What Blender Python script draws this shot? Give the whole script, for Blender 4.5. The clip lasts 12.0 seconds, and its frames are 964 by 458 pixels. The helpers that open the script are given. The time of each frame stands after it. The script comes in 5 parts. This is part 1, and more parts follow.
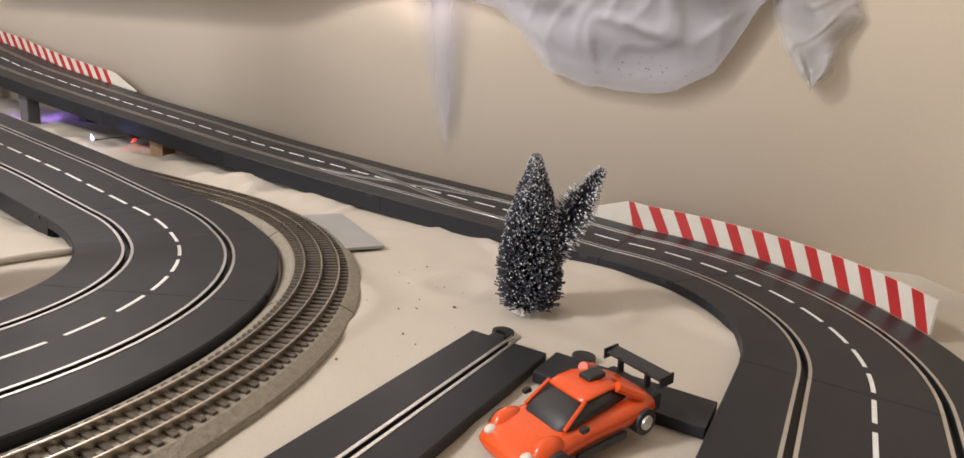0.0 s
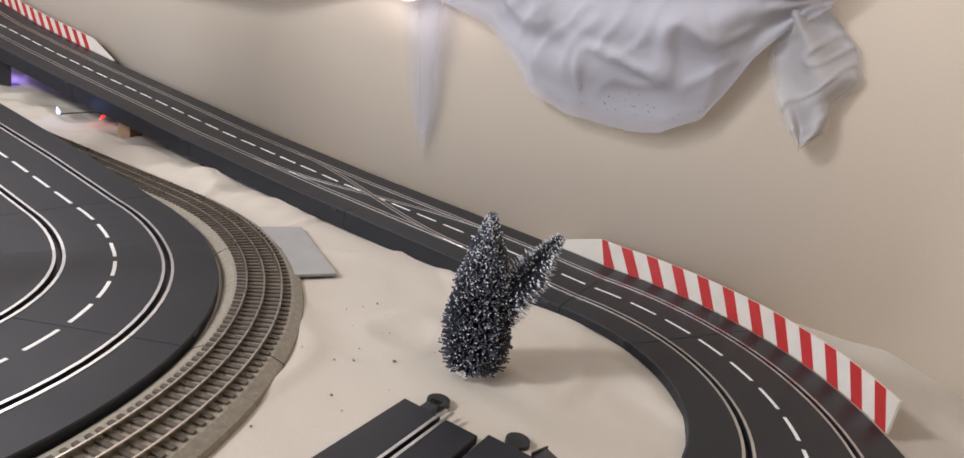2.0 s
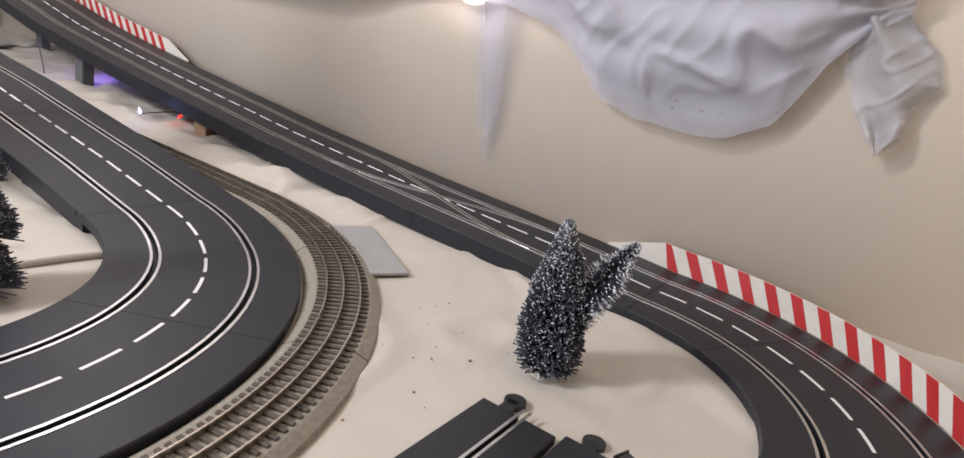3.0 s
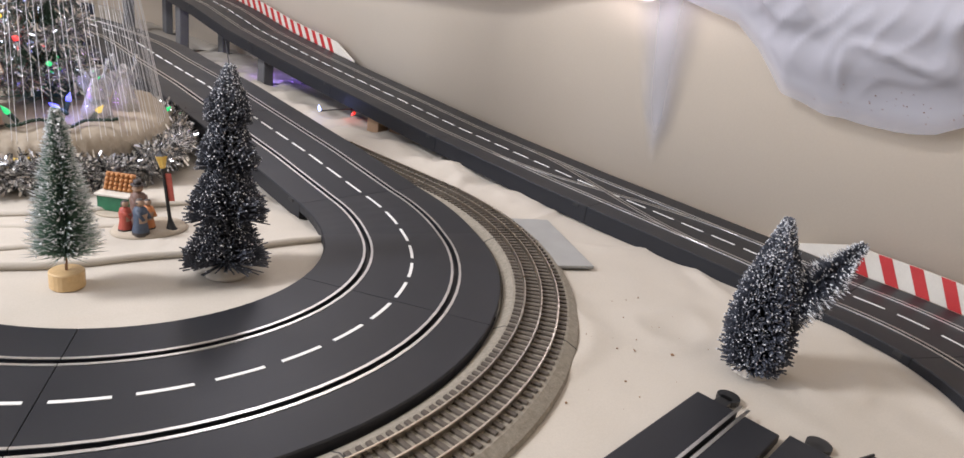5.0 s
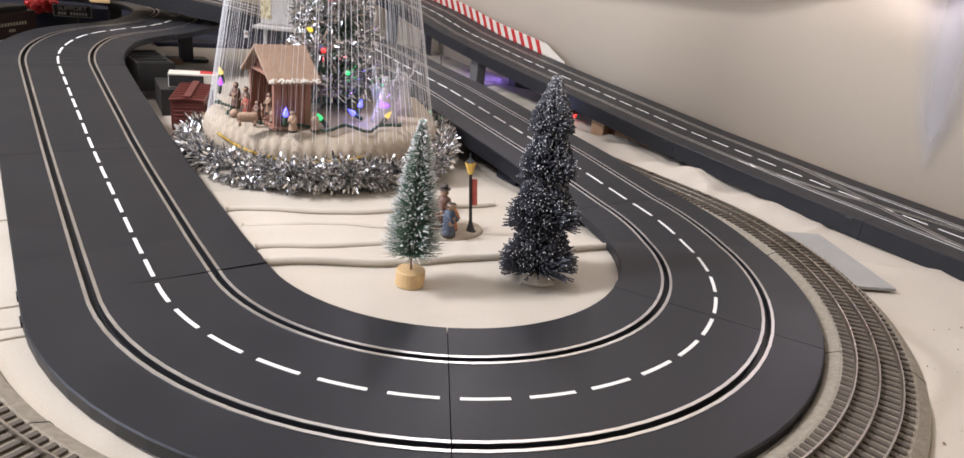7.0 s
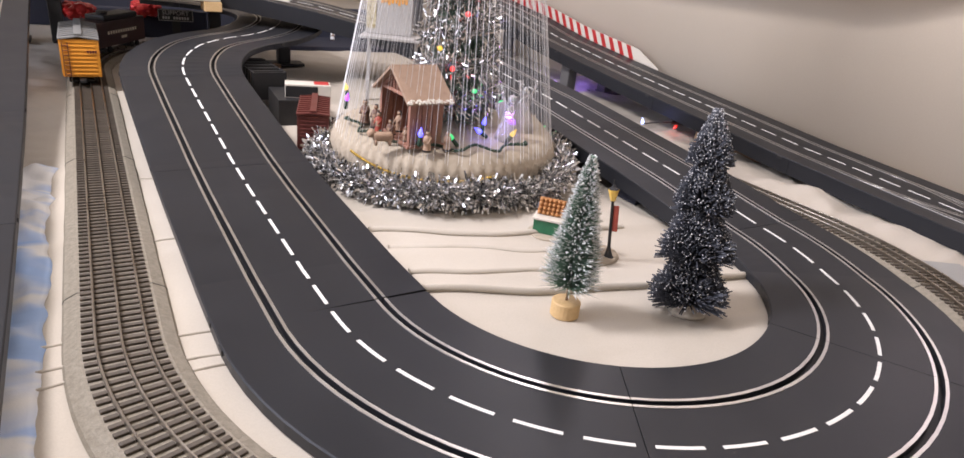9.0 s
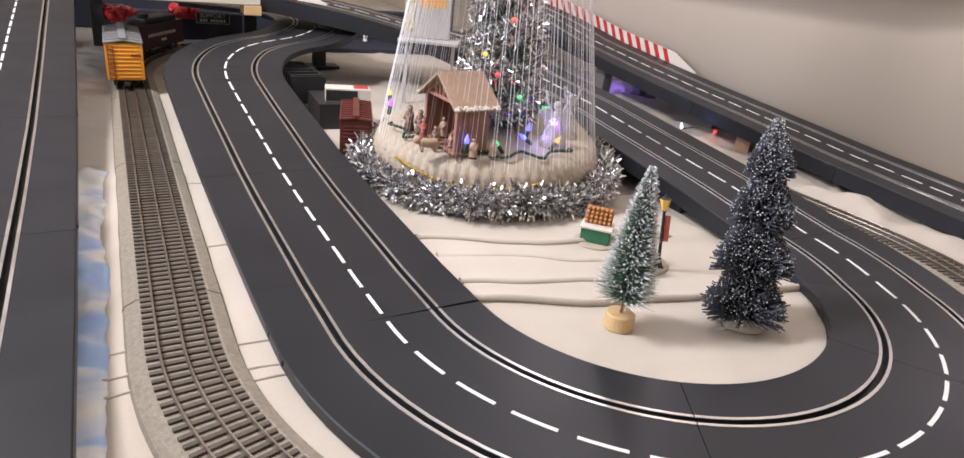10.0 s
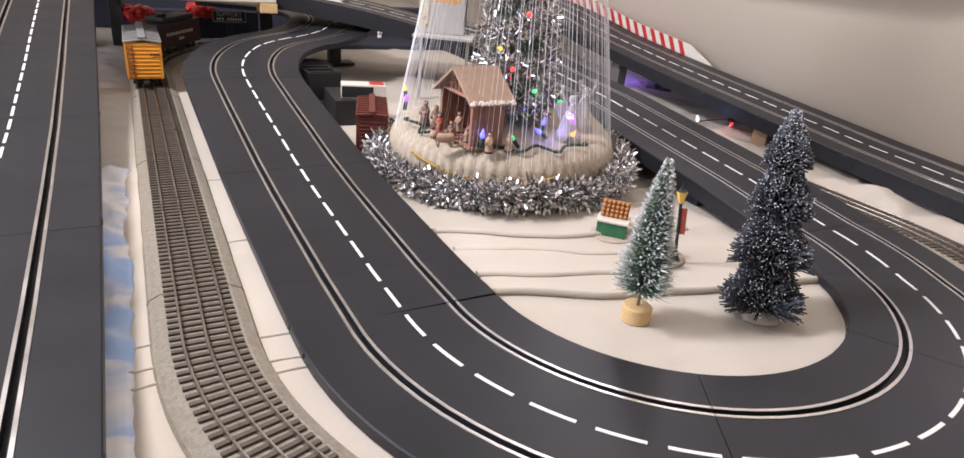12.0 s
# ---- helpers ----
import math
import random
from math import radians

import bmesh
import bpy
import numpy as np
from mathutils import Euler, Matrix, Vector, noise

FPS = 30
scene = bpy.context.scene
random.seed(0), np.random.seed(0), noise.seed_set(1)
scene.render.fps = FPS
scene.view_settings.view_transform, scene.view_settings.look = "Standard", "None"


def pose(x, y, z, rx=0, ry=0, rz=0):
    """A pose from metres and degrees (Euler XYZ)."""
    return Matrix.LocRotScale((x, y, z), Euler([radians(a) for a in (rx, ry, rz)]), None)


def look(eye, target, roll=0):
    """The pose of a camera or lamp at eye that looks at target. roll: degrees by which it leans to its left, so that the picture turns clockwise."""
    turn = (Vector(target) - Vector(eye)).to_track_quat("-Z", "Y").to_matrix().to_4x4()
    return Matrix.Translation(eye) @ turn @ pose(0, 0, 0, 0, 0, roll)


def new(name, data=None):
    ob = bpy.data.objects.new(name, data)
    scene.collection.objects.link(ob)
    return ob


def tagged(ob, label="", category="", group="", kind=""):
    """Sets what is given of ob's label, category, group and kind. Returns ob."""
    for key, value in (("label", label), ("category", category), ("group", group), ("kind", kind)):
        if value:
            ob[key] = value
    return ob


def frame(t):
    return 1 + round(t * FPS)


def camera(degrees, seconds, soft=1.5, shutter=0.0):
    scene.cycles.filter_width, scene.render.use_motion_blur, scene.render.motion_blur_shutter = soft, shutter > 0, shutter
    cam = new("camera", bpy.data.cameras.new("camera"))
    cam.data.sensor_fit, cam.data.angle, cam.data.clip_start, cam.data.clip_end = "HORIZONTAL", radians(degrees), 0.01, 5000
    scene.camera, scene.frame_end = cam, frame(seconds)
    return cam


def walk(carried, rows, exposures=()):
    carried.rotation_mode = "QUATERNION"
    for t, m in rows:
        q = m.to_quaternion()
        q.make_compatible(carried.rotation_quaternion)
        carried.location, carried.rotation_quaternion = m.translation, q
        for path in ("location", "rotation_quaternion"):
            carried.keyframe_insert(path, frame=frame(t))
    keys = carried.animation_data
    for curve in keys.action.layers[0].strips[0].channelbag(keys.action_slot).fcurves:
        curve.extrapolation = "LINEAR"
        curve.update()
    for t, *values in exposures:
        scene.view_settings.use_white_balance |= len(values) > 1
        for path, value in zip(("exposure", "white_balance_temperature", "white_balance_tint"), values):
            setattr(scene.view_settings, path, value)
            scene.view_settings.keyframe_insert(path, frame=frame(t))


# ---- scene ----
cam = camera(73.1, 12.0)
EXPOSURES = [(0, -0.08, 6550, 11.5), (0.5, -0.08, 6400, 11), (1.5, -0.09, 6080, 11), (2.5, -0.08, 5960, 12.5), (5.5, 0.0, 5930, 12), (7.0, 0.02, 6020, 13), (9.0, -0.02, 6120, 17), (12.0, -0.02, 6100, 17)]
PATH = [
    (0, (-0.1860, -0.7730, 0.2390), (1.5120, 0.1550, -0.2660), 5.00),
    (0.5, (-0.1430, -0.7800, 0.2650), (1.5650, 0.1120, -0.2700), 9.20),
    (1, (-0.1430, -0.7750, 0.2780), (1.5630, 0.1110, -0.2740), 10.60),
    (1.5, (-0.1270, -0.7690, 0.2890), (1.5660, 0.1220, -0.2950), 11.30),
    (2, (-0.1220, -0.7720, 0.3060), (1.5720, 0.1230, -0.2690), 10.50),
    (2.5, (-0.1330, -0.7640, 0.3180), (1.5090, 0.2010, -0.2910), 9.70),
    (2.7, (-0.1410, -0.7580, 0.3170), (1.4850, 0.2340, -0.2950), 10.20),
    (4.3, (-0.1720, -0.7360, 0.3140), (1.4160, 0.3040, -0.3180), 9.40),
    (4.5, (-0.1710, -0.7290, 0.3140), (1.3800, 0.3600, -0.3260), 8.80),
    (5, (-0.2270, -0.6930, 0.3040), (1.1780, 0.5590, -0.3720), 8.60),
    (5.5, (-0.2830, -0.6450, 0.2960), (0.9760, 0.7370, -0.4140), 7.70),
    (6, (-0.3150, -0.6170, 0.2930), (0.8680, 0.8260, -0.4280), 6.50),
    (6.5, (-0.3370, -0.5970, 0.2860), (0.8030, 0.8730, -0.4500), 7.40),
    (7, (-0.3689, -0.5716, 0.2968), (0.7317, 0.9254, -0.4433), 6.69),
    (8.8, (-0.4500, -0.5130, 0.3160), (0.5680, 1.0270, -0.4530), 6.90),
    (9, (-0.4600, -0.5000, 0.3230), (0.5240, 1.0560, -0.4590), 6.50),
    (9.5, (-0.4800, -0.4800, 0.3300), (0.4570, 1.1010, -0.4580), 6.40),
    (10, (-0.4850, -0.4760, 0.3270), (0.4450, 1.1090, -0.4630), 6.30),
    (10.5, (-0.4870, -0.4780, 0.3220), (0.4350, 1.1080, -0.4760), 6.20),
    (11, (-0.4920, -0.4720, 0.3260), (0.4150, 1.1220, -0.4740), 6.00),
    (11.5, (-0.4910, -0.4740, 0.3250), (0.4050, 1.1240, -0.4780), 5.80),
    (12, (-0.4890, -0.4790, 0.3270), (0.4000, 1.1210, -0.4800), 5.40),
]
walk(cam, [(t, look(eye, target, roll)) for t, eye, target, roll in PATH], EXPOSURES)

# ---------------------------------------------------------------- light
world = bpy.data.worlds.new("room_dim")
world.use_nodes = True
world.node_tree.nodes["Background"].inputs[0].default_value = (0.55, 0.5, 0.45, 1)
world.node_tree.nodes["Background"].inputs[1].default_value = 0.05
scene.world = world
scene.view_settings.exposure = 0.0


def area_lamp(name, eye, target, size, watts, colour):
    data = bpy.data.lights.new(name, "AREA")
    data.shape, data.size, data.size_y = "RECTANGLE", size[0], size[1]
    data.energy, data.color = watts, colour
    ob = new(name, data)
    ob.matrix_world = look(eye, target)
    return ob


def point_lamp(name, eye, watts, colour, radius=0.004):
    data = bpy.data.lights.new(name, "POINT")
    data.energy, data.color, data.shadow_soft_size = watts, colour, radius
    ob = new(name, data)
    ob.location = eye
    return ob


area_lamp("ceiling_light", (-1.2, 0.5, 1.40), (0.5, 0.1, 0.1), (0.30, 0.30), 42.0, (1.0, 0.94, 0.88))
# unseen cool fill from the left; no window is built there
area_lamp("cool_side_fill", (-2.3, 0.7, 1.0), (0.3, 0.6, 0.1), (1.4, 1.2), 36.0, (0.84, 0.89, 1.0))
# unseen fill added to brighten the wall evenly, without any fixture
point_lamp("wall_fill_light", (0.45, 0.60, 0.82), 7.0, (1.0, 0.92, 0.92), 0.05)
point_lamp("wall_lamp_light", (0.735, -0.09, 0.352), 0.5, (1.0, 0.84, 0.82), 0.015)

# ---------------------------------------------------------------- materials
def material(name, a, b, rough=0.6, metal=0.0, scale=60.0, bump=0.0, fine=400.0, rough_var=0.1, spread=0.5, random_obj=0.0, gloss=0.5):
    """Two colours mixed by noise at two sizes, with relief and uneven gloss."""
    m = bpy.data.materials.new(name)
    m.use_nodes = True
    nt = m.node_tree
    bs = nt.nodes["Principled BSDF"]
    tc = nt.nodes.new("ShaderNodeTexCoord")
    n1 = nt.nodes.new("ShaderNodeTexNoise")
    n1.inputs["Scale"].default_value, n1.inputs["Detail"].default_value = scale, 5
    n2 = nt.nodes.new("ShaderNodeTexNoise")
    n2.inputs["Scale"].default_value, n2.inputs["Detail"].default_value = fine, 3
    for n in (n1, n2):
        nt.links.new(tc.outputs["Object"], n.inputs["Vector"])
    add = nt.nodes.new("ShaderNodeMath")
    add.operation = "MULTIPLY_ADD"
    add.inputs[1].default_value, add.inputs[2].default_value = 0.4, 0.0
    nt.links.new(n2.outputs["Fac"], add.inputs[0])
    sm = nt.nodes.new("ShaderNodeMath")
    sm.operation = "MULTIPLY_ADD"
    sm.inputs[1].default_value = 0.6
    nt.links.new(n1.outputs["Fac"], sm.inputs[0])
    nt.links.new(add.outputs[0], sm.inputs[2])
    mr = nt.nodes.new("ShaderNodeMapRange")
    mr.inputs["From Min"].default_value, mr.inputs["From Max"].default_value = 0.5 - spread / 2, 0.5 + spread / 2
    nt.links.new(sm.outputs[0], mr.inputs["Value"])
    mix = nt.nodes.new("ShaderNodeMix")
    mix.data_type = "RGBA"
    mix.inputs["A"].default_value, mix.inputs["B"].default_value = (*a, 1), (*b, 1)
    nt.links.new(mr.outputs["Result"], mix.inputs["Factor"])
    col = mix.outputs["Result"]
    if random_obj:
        oi = nt.nodes.new("ShaderNodeObjectInfo")
        vr = nt.nodes.new("ShaderNodeMapRange")
        vr.inputs["To Min"].default_value, vr.inputs["To Max"].default_value = 1 - random_obj, 1 + random_obj
        nt.links.new(oi.outputs["Random"], vr.inputs["Value"])
        hs = nt.nodes.new("ShaderNodeHueSaturation")
        nt.links.new(vr.outputs["Result"], hs.inputs["Value"])
        nt.links.new(col, hs.inputs["Color"])
        col = hs.outputs["Color"]
    nt.links.new(col, bs.inputs["Base Color"])
    rr = nt.nodes.new("ShaderNodeMapRange")
    rr.inputs["To Min"].default_value, rr.inputs["To Max"].default_value = max(0.02, rough - rough_var), min(1, rough + rough_var)
    nt.links.new(n1.outputs["Fac"], rr.inputs["Value"])
    nt.links.new(rr.outputs["Result"], bs.inputs["Roughness"])
    bs.inputs["Metallic"].default_value = metal
    bs.inputs["Specular IOR Level"].default_value = gloss
    if bump:
        bp = nt.nodes.new("ShaderNodeBump")
        bp.inputs["Strength"].default_value, bp.inputs["Distance"].default_value = bump, 0.002
        nt.links.new(sm.outputs[0], bp.inputs["Height"])
        nt.links.new(bp.outputs["Normal"], bs.inputs["Normal"])
    return m


def glowing(name, colour, strength, base=(0.2, 0.2, 0.2)):
    m = bpy.data.materials.new(name)
    m.use_nodes = True
    bs = m.node_tree.nodes["Principled BSDF"]
    bs.inputs["Base Color"].default_value = (*base, 1)
    bs.inputs["Emission Color"].default_value = (*colour, 1)
    bs.inputs["Emission Strength"].default_value = strength
    bs.inputs["Roughness"].default_value = 0.15
    return m


def clear(name, colour=(0.95, 0.97, 1.0), rough=0.12, transmission=1.0):
    m = bpy.data.materials.new(name)
    m.use_nodes = True
    bs = m.node_tree.nodes["Principled BSDF"]
    bs.inputs["Base Color"].default_value = (*colour, 1)
    bs.inputs["Roughness"].default_value = rough
    bs.inputs["Transmission Weight"].default_value = transmission
    bs.inputs["IOR"].default_value = 1.3
    return m


M_TRACK = material("track_plastic", (0.0125, 0.0135, 0.017), (0.021, 0.022, 0.026), 0.45, 0, 14, 0.06, 900, 0.1, gloss=0.30)
M_RAIL = material("slot_rail_steel", (0.60, 0.585, 0.56), (0.80, 0.785, 0.76), 0.36, 1.0, 40, 0, 700, 0.12)
M_DASH = material("lane_paint", (0.62, 0.62, 0.6), (0.82, 0.82, 0.8), 0.5, 0, 200, 0, 900)
M_BED = material("roadbed_plastic", (0.17, 0.15, 0.115), (0.36, 0.325, 0.265), 0.75, 0, 220, 0.9, 1100, 0.1)
M_TIE = material("tie_plastic", (0.055, 0.044, 0.034), (0.105, 0.086, 0.067), 0.7, 0, 80, 0.2, 900, 0.1, random_obj=0.15)
M_TRAINRAIL = material("train_rail_steel", (0.40, 0.36, 0.31), (0.62, 0.57, 0.50), 0.3, 1.0, 30, 0, 600, 0.12)
M_CLOTH = material("snow_cloth", (0.43, 0.39, 0.33), (0.53, 0.485, 0.42), 0.95, 0, 5, 0.25, 700, 0.04)
M_WALL = material("wall_paint", (0.77, 0.67, 0.54), (0.83, 0.73, 0.60), 0.85, 0, 2.5, 0.08, 300, 0.05)
M_CEIL = material("ceiling_paint", (0.7, 0.68, 0.64), (0.78, 0.76, 0.72), 0.9, 0, 3, 0.05, 200)
M_CLOUD = material("cloud_fabric", (0.52, 0.52, 0.55), (0.64, 0.64, 0.67), 0.9, 0, 6, 0.1, 500)
M_RED = material("barrier_red", (0.38, 0.022, 0.022), (0.49, 0.036, 0.036), 0.45, 0, 40, 0.05, 500)
M_WHITE = material("barrier_white", (0.56, 0.52, 0.45), (0.68, 0.64, 0.57), 0.5, 0, 30, 0.05, 500)
M_GREY = material("grey_plate", (0.26, 0.26, 0.25), (0.34, 0.34, 0.33), 0.6, 0, 30, 0.05, 600)
M_PILLAR = material("support_plastic", (0.10, 0.10, 0.105), (0.15, 0.15, 0.155), 0.55, 0, 30, 0.05, 500)
M_WOOD = material("pale_wood", (0.50, 0.33, 0.15), (0.66, 0.47, 0.24), 0.6, 0, 30, 0.2, 300)
M_BROWNWOOD = material("wood_block", (0.20, 0.11, 0.06), (0.30, 0.18, 0.10), 0.7, 0, 30, 0.2, 300)
M_TANWOOD = material("tan_wood", (0.30, 0.19, 0.11), (0.42, 0.28, 0.17), 0.7, 0, 30, 0.2, 300)
M_BOARD = material("painted_board", (0.56, 0.52, 0.44), (0.66, 0.62, 0.53), 0.7, 0, 10, 0.05, 200)
M_DARKGREEN = material("dark_bristle", (0.040, 0.045, 0.060), (0.115, 0.123, 0.150), 0.5, 0, 60, 0, 300)
M_GREEN = material("green_bristle", (0.09, 0.17, 0.12), (0.24, 0.36, 0.28), 0.6, 0, 60, 0, 300)
M_GREYFROST = material("grey_frost", (0.42, 0.43, 0.45), (0.78, 0.79, 0.81), 0.7, 0, 300, 0, 500)
M_FROST = material("frost", (0.72, 0.73, 0.74), (0.85, 0.86, 0.87), 0.7, 0, 100, 0, 500)
M_COTTON = material("cotton_batting", (0.34, 0.285, 0.215), (0.46, 0.40, 0.32), 1.0, 0, 25, 0.5, 250, 0.0)
M_TINSEL = material("silver_tinsel", (0.52, 0.52, 0.53), (0.80, 0.80, 0.80), 0.2, 1.0, 80, 0, 300, 0.06)
M_ORANGE = material("boxcar_orange", (0.60, 0.24, 0.015), (0.72, 0.31, 0.03), 0.5, 0, 30, 0.05, 400)
M_ROOF = material("boxcar_roof_grey", (0.14, 0.14, 0.14), (0.21, 0.21, 0.2), 0.6, 0, 30, 0.1, 400)
M_BLACK = material("black_plastic", (0.012, 0.012, 0.013), (0.025, 0.025, 0.026), 0.5, 0, 40, 0.05, 400)
M_MAROON = material("oxide_red", (0.085, 0.018, 0.014), (0.13, 0.03, 0.022), 0.5, 0, 40, 0.05, 400)
M_TENDER = material("tender_maroon", (0.030, 0.011, 0.010), (0.048, 0.018, 0.016), 0.5, 0, 40, 0.05, 400)
M_NAVY = material("navy_cloth", (0.012, 0.014, 0.028), (0.025, 0.028, 0.045), 0.8, 0, 40, 0.05, 400)
M_GOLD = material("gold_beads", (0.55, 0.36, 0.06), (0.75, 0.52, 0.12), 0.3, 0.9, 60, 0, 400)
M_WIRE = material("green_wire", (0.008, 0.03, 0.018), (0.02, 0.055, 0.03), 0.5, 0, 60, 0, 400)


# ---------------------------------------------------------------- mesh helpers
def mesh_object(name, verts, faces, mat, parent=None, label="", smooth=False):
    me = bpy.data.meshes.new(name)
    me.from_pydata([tuple(map(float, v)) for v in verts], [], faces)
    me.materials.append(mat)
    if smooth:
        me.polygons.foreach_set("use_smooth", [True] * len(me.polygons))
    me.update()
    ob = new(name, me)
    if parent is not None:
        ob.parent = parent
    if label:
        ob["label"] = label
    return ob


def part(name, bm, mat, parent, label="", smooth=False):
    """Links a bmesh as one mesh under a thing or a part."""
    bmesh.ops.recalc_face_normals(bm, faces=bm.faces)
    me = bpy.data.meshes.new(name)
    bm.to_mesh(me)
    bm.free()
    me.materials.append(mat)
    if smooth:
        me.polygons.foreach_set("use_smooth", [True] * len(me.polygons))
    ob = new(name, me)
    if parent is not None:
        ob.parent = parent
    if label:
        ob["label"] = label
    return ob


def thing(name, m=None, label="", category="", group="", kind=""):
    ob = new(name)
    ob.empty_display_size = 0.02
    if m is not None:
        ob.matrix_world = m
    return tagged(ob, label, category, group, kind)


def box(bm, size, m=None, bevel=0.0):
    r = bmesh.ops.create_cube(bm, size=1.0, matrix=(m or Matrix()) @ Matrix.Diagonal((*size, 1)))
    if bevel:
        es = list({e for v in r["verts"] for e in v.link_edges})
        bmesh.ops.bevel(bm, geom=es, offset=bevel, segments=2, affect="EDGES", profile=0.6)


def cone(bm, r1, r2, h, m=None, seg=16):
    """A cone or rod that stands on the origin of m."""
    bmesh.ops.create_cone(bm, cap_ends=True, segments=seg, radius1=r1, radius2=r2, depth=h, matrix=(m or Matrix()) @ Matrix.Translation((0, 0, h / 2)))


def ball(bm, r, m=None, seg=12, rings=8):
    bmesh.ops.create_uvsphere(bm, u_segments=seg, v_segments=rings, radius=r, matrix=m or Matrix())


def rod(bm, a, b, r, seg=8, r2=None):
    a, b = Vector(a), Vector(b)
    d = b - a
    m = Matrix.Translation(a) @ d.to_track_quat("Z", "Y").to_matrix().to_4x4()
    bmesh.ops.create_cone(bm, cap_ends=True, segments=seg, radius1=r, radius2=r if r2 is None else r2, depth=d.length, matrix=m @ Matrix.Translation((0, 0, d.length / 2)))


def lathe(bm, profile, seg=20, m=None):
    m = m or Matrix()
    rings = []
    for r, z in profile:
        rings.append([bm.verts.new(m @ Vector((r * math.cos(2 * math.pi * i / seg), r * math.sin(2 * math.pi * i / seg), z))) for i in range(seg)])
    for a, b in zip(rings, rings[1:]):
        for i in range(seg):
            bm.faces.new((a[i], a[(i + 1) % seg], b[(i + 1) % seg], b[i]))
    bm.faces.new(rings[0][::-1])
    bm.faces.new(rings[-1])


def sweep(samples, profile, closed=True, caps=True):
    """Verts and faces of a profile of (across, up) drawn along samples of (x, y, z, heading)."""
    verts, faces, n = [], [], len(profile)
    for x, y, z, a in samples:
        nx, ny = math.sin(a), -math.cos(a)
        for u, w in profile:
            verts.append((x + u * nx, y + u * ny, z + w))
    for i in range(len(samples) - 1):
        for j in range(n if closed else n - 1):
            k = (j + 1) % n
            faces.append((i * n + j, i * n + k, (i + 1) * n + k, (i + 1) * n + j))
    if caps and closed:
        faces.append(tuple(range(n)))
        faces.append(tuple((len(samples) - 1) * n + j for j in reversed(range(n))))
    return verts, faces


def smooth_step(a, b, v):
    t = min(1.0, max(0.0, (v - a) / (b - a)))
    return t * t * (3 - 2 * t)


# ---------------------------------------------------------------- race track
SLOT = 0.0495
HALF = 0.099


def piece_samples(start, kind, value, steps):
    """Flat samples (x, y, heading) of a straight of some length or a curve of (radius, degrees; left is plus)."""
    x, y, a = start
    out = []
    if kind == "line":
        for i in range(steps + 1):
            d = value * i / steps
            out.append((x + d * math.cos(a), y + d * math.sin(a), a))
    else:
        r, deg = value
        s = 1 if deg > 0 else -1
        cx, cy = x - s * r * math.sin(a), y + s * r * math.cos(a)
        for i in range(steps + 1):
            b = a + radians(deg) * i / steps
            out.append((cx + s * r * math.sin(b), cy - s * r * math.cos(b), b))
    return out


def road_profile(skirt):
    p = [(-HALF, -skirt), (-HALF, -0.0012), (-HALF + 0.0012, 0.0)]
    for s in (-SLOT, SLOT):
        p += [(s - 0.0027, 0.0), (s - 0.0027, -0.0065), (s + 0.0027, -0.0065), (s + 0.0027, 0.0)]
    p += [(HALF - 0.0012, 0.0), (HALF, -0.0012), (HALF, -skirt)]
    return p


def race_track(start, pieces, level, label, skirt=0.011):
    track = thing("slot_car_track", None, label, "race track")
    here = start
    for kind, value in pieces:
        length = value if kind == "line" else abs(radians(value[1])) * value[0]
        steps = max(4, int(length / 0.02))
        flat = piece_samples(here, kind, value, steps)
        here = flat[-1]
        # a hair of a gap shows between sections
        samples = [(x, y, level(x, y), a) for x, y, a in flat]
        g = 0.0004
        x, y, z, a = samples[0]
        samples[0] = (x + g * math.cos(a), y + g * math.sin(a), z, a)
        x, y, z, a = samples[-1]
        samples[-1] = (x - g * math.cos(a), y - g * math.sin(a), z, a)
        section = mesh_object("track_section", *sweep(samples, road_profile(skirt)), M_TRACK, track)
        for s in (-SLOT, SLOT):
            for o in (-0.0043, 0.0043):
                w = 0.0014
                prof = [(s + o - w, -0.0006), (s + o - w, 0.0006), (s + o + w, 0.0006), (s + o + w, -0.0006)]
                mesh_object("rail_strip", *sweep(samples, prof), M_RAIL, section)
        for x, y, z, a in (samples[1],):
            for u in (-HALF + 0.0012, HALF - 0.0012):
                bm = bmesh.new()
                box(bm, (0.011, 0.0045, 0.005), pose(x + u * math.sin(a), y - u * math.cos(a), z - 0.0042, 0, 0, math.degrees(a)), 0.0006)
                part("joint_clip", bm, M_BLACK, section)
        n = max(1, round(length / 0.0523))
        for i in range(n):
            lo, hi = (i + 0.14) / n, (i + 0.86) / n
            seg = [lo + (hi - lo) * k / 4 for k in range(5)]
            ds = []
            for f in seg:
                q = piece_samples(flat[0], kind, value * f if kind == "line" else (value[0], value[1] * f), 1)[-1]
                ds.append((q[0], q[1], level(q[0], q[1]), q[2]))
            mesh_object("lane_dash", *sweep(ds, [(-0.0017, -0.0004), (-0.0017, 0.0005), (0.0017, 0.0005), (0.0017, -0.0004)]), M_DASH, section)
    return track


def table(xs, ys):
    def f(v):
        return float(np.interp(v, xs, ys))
    return f


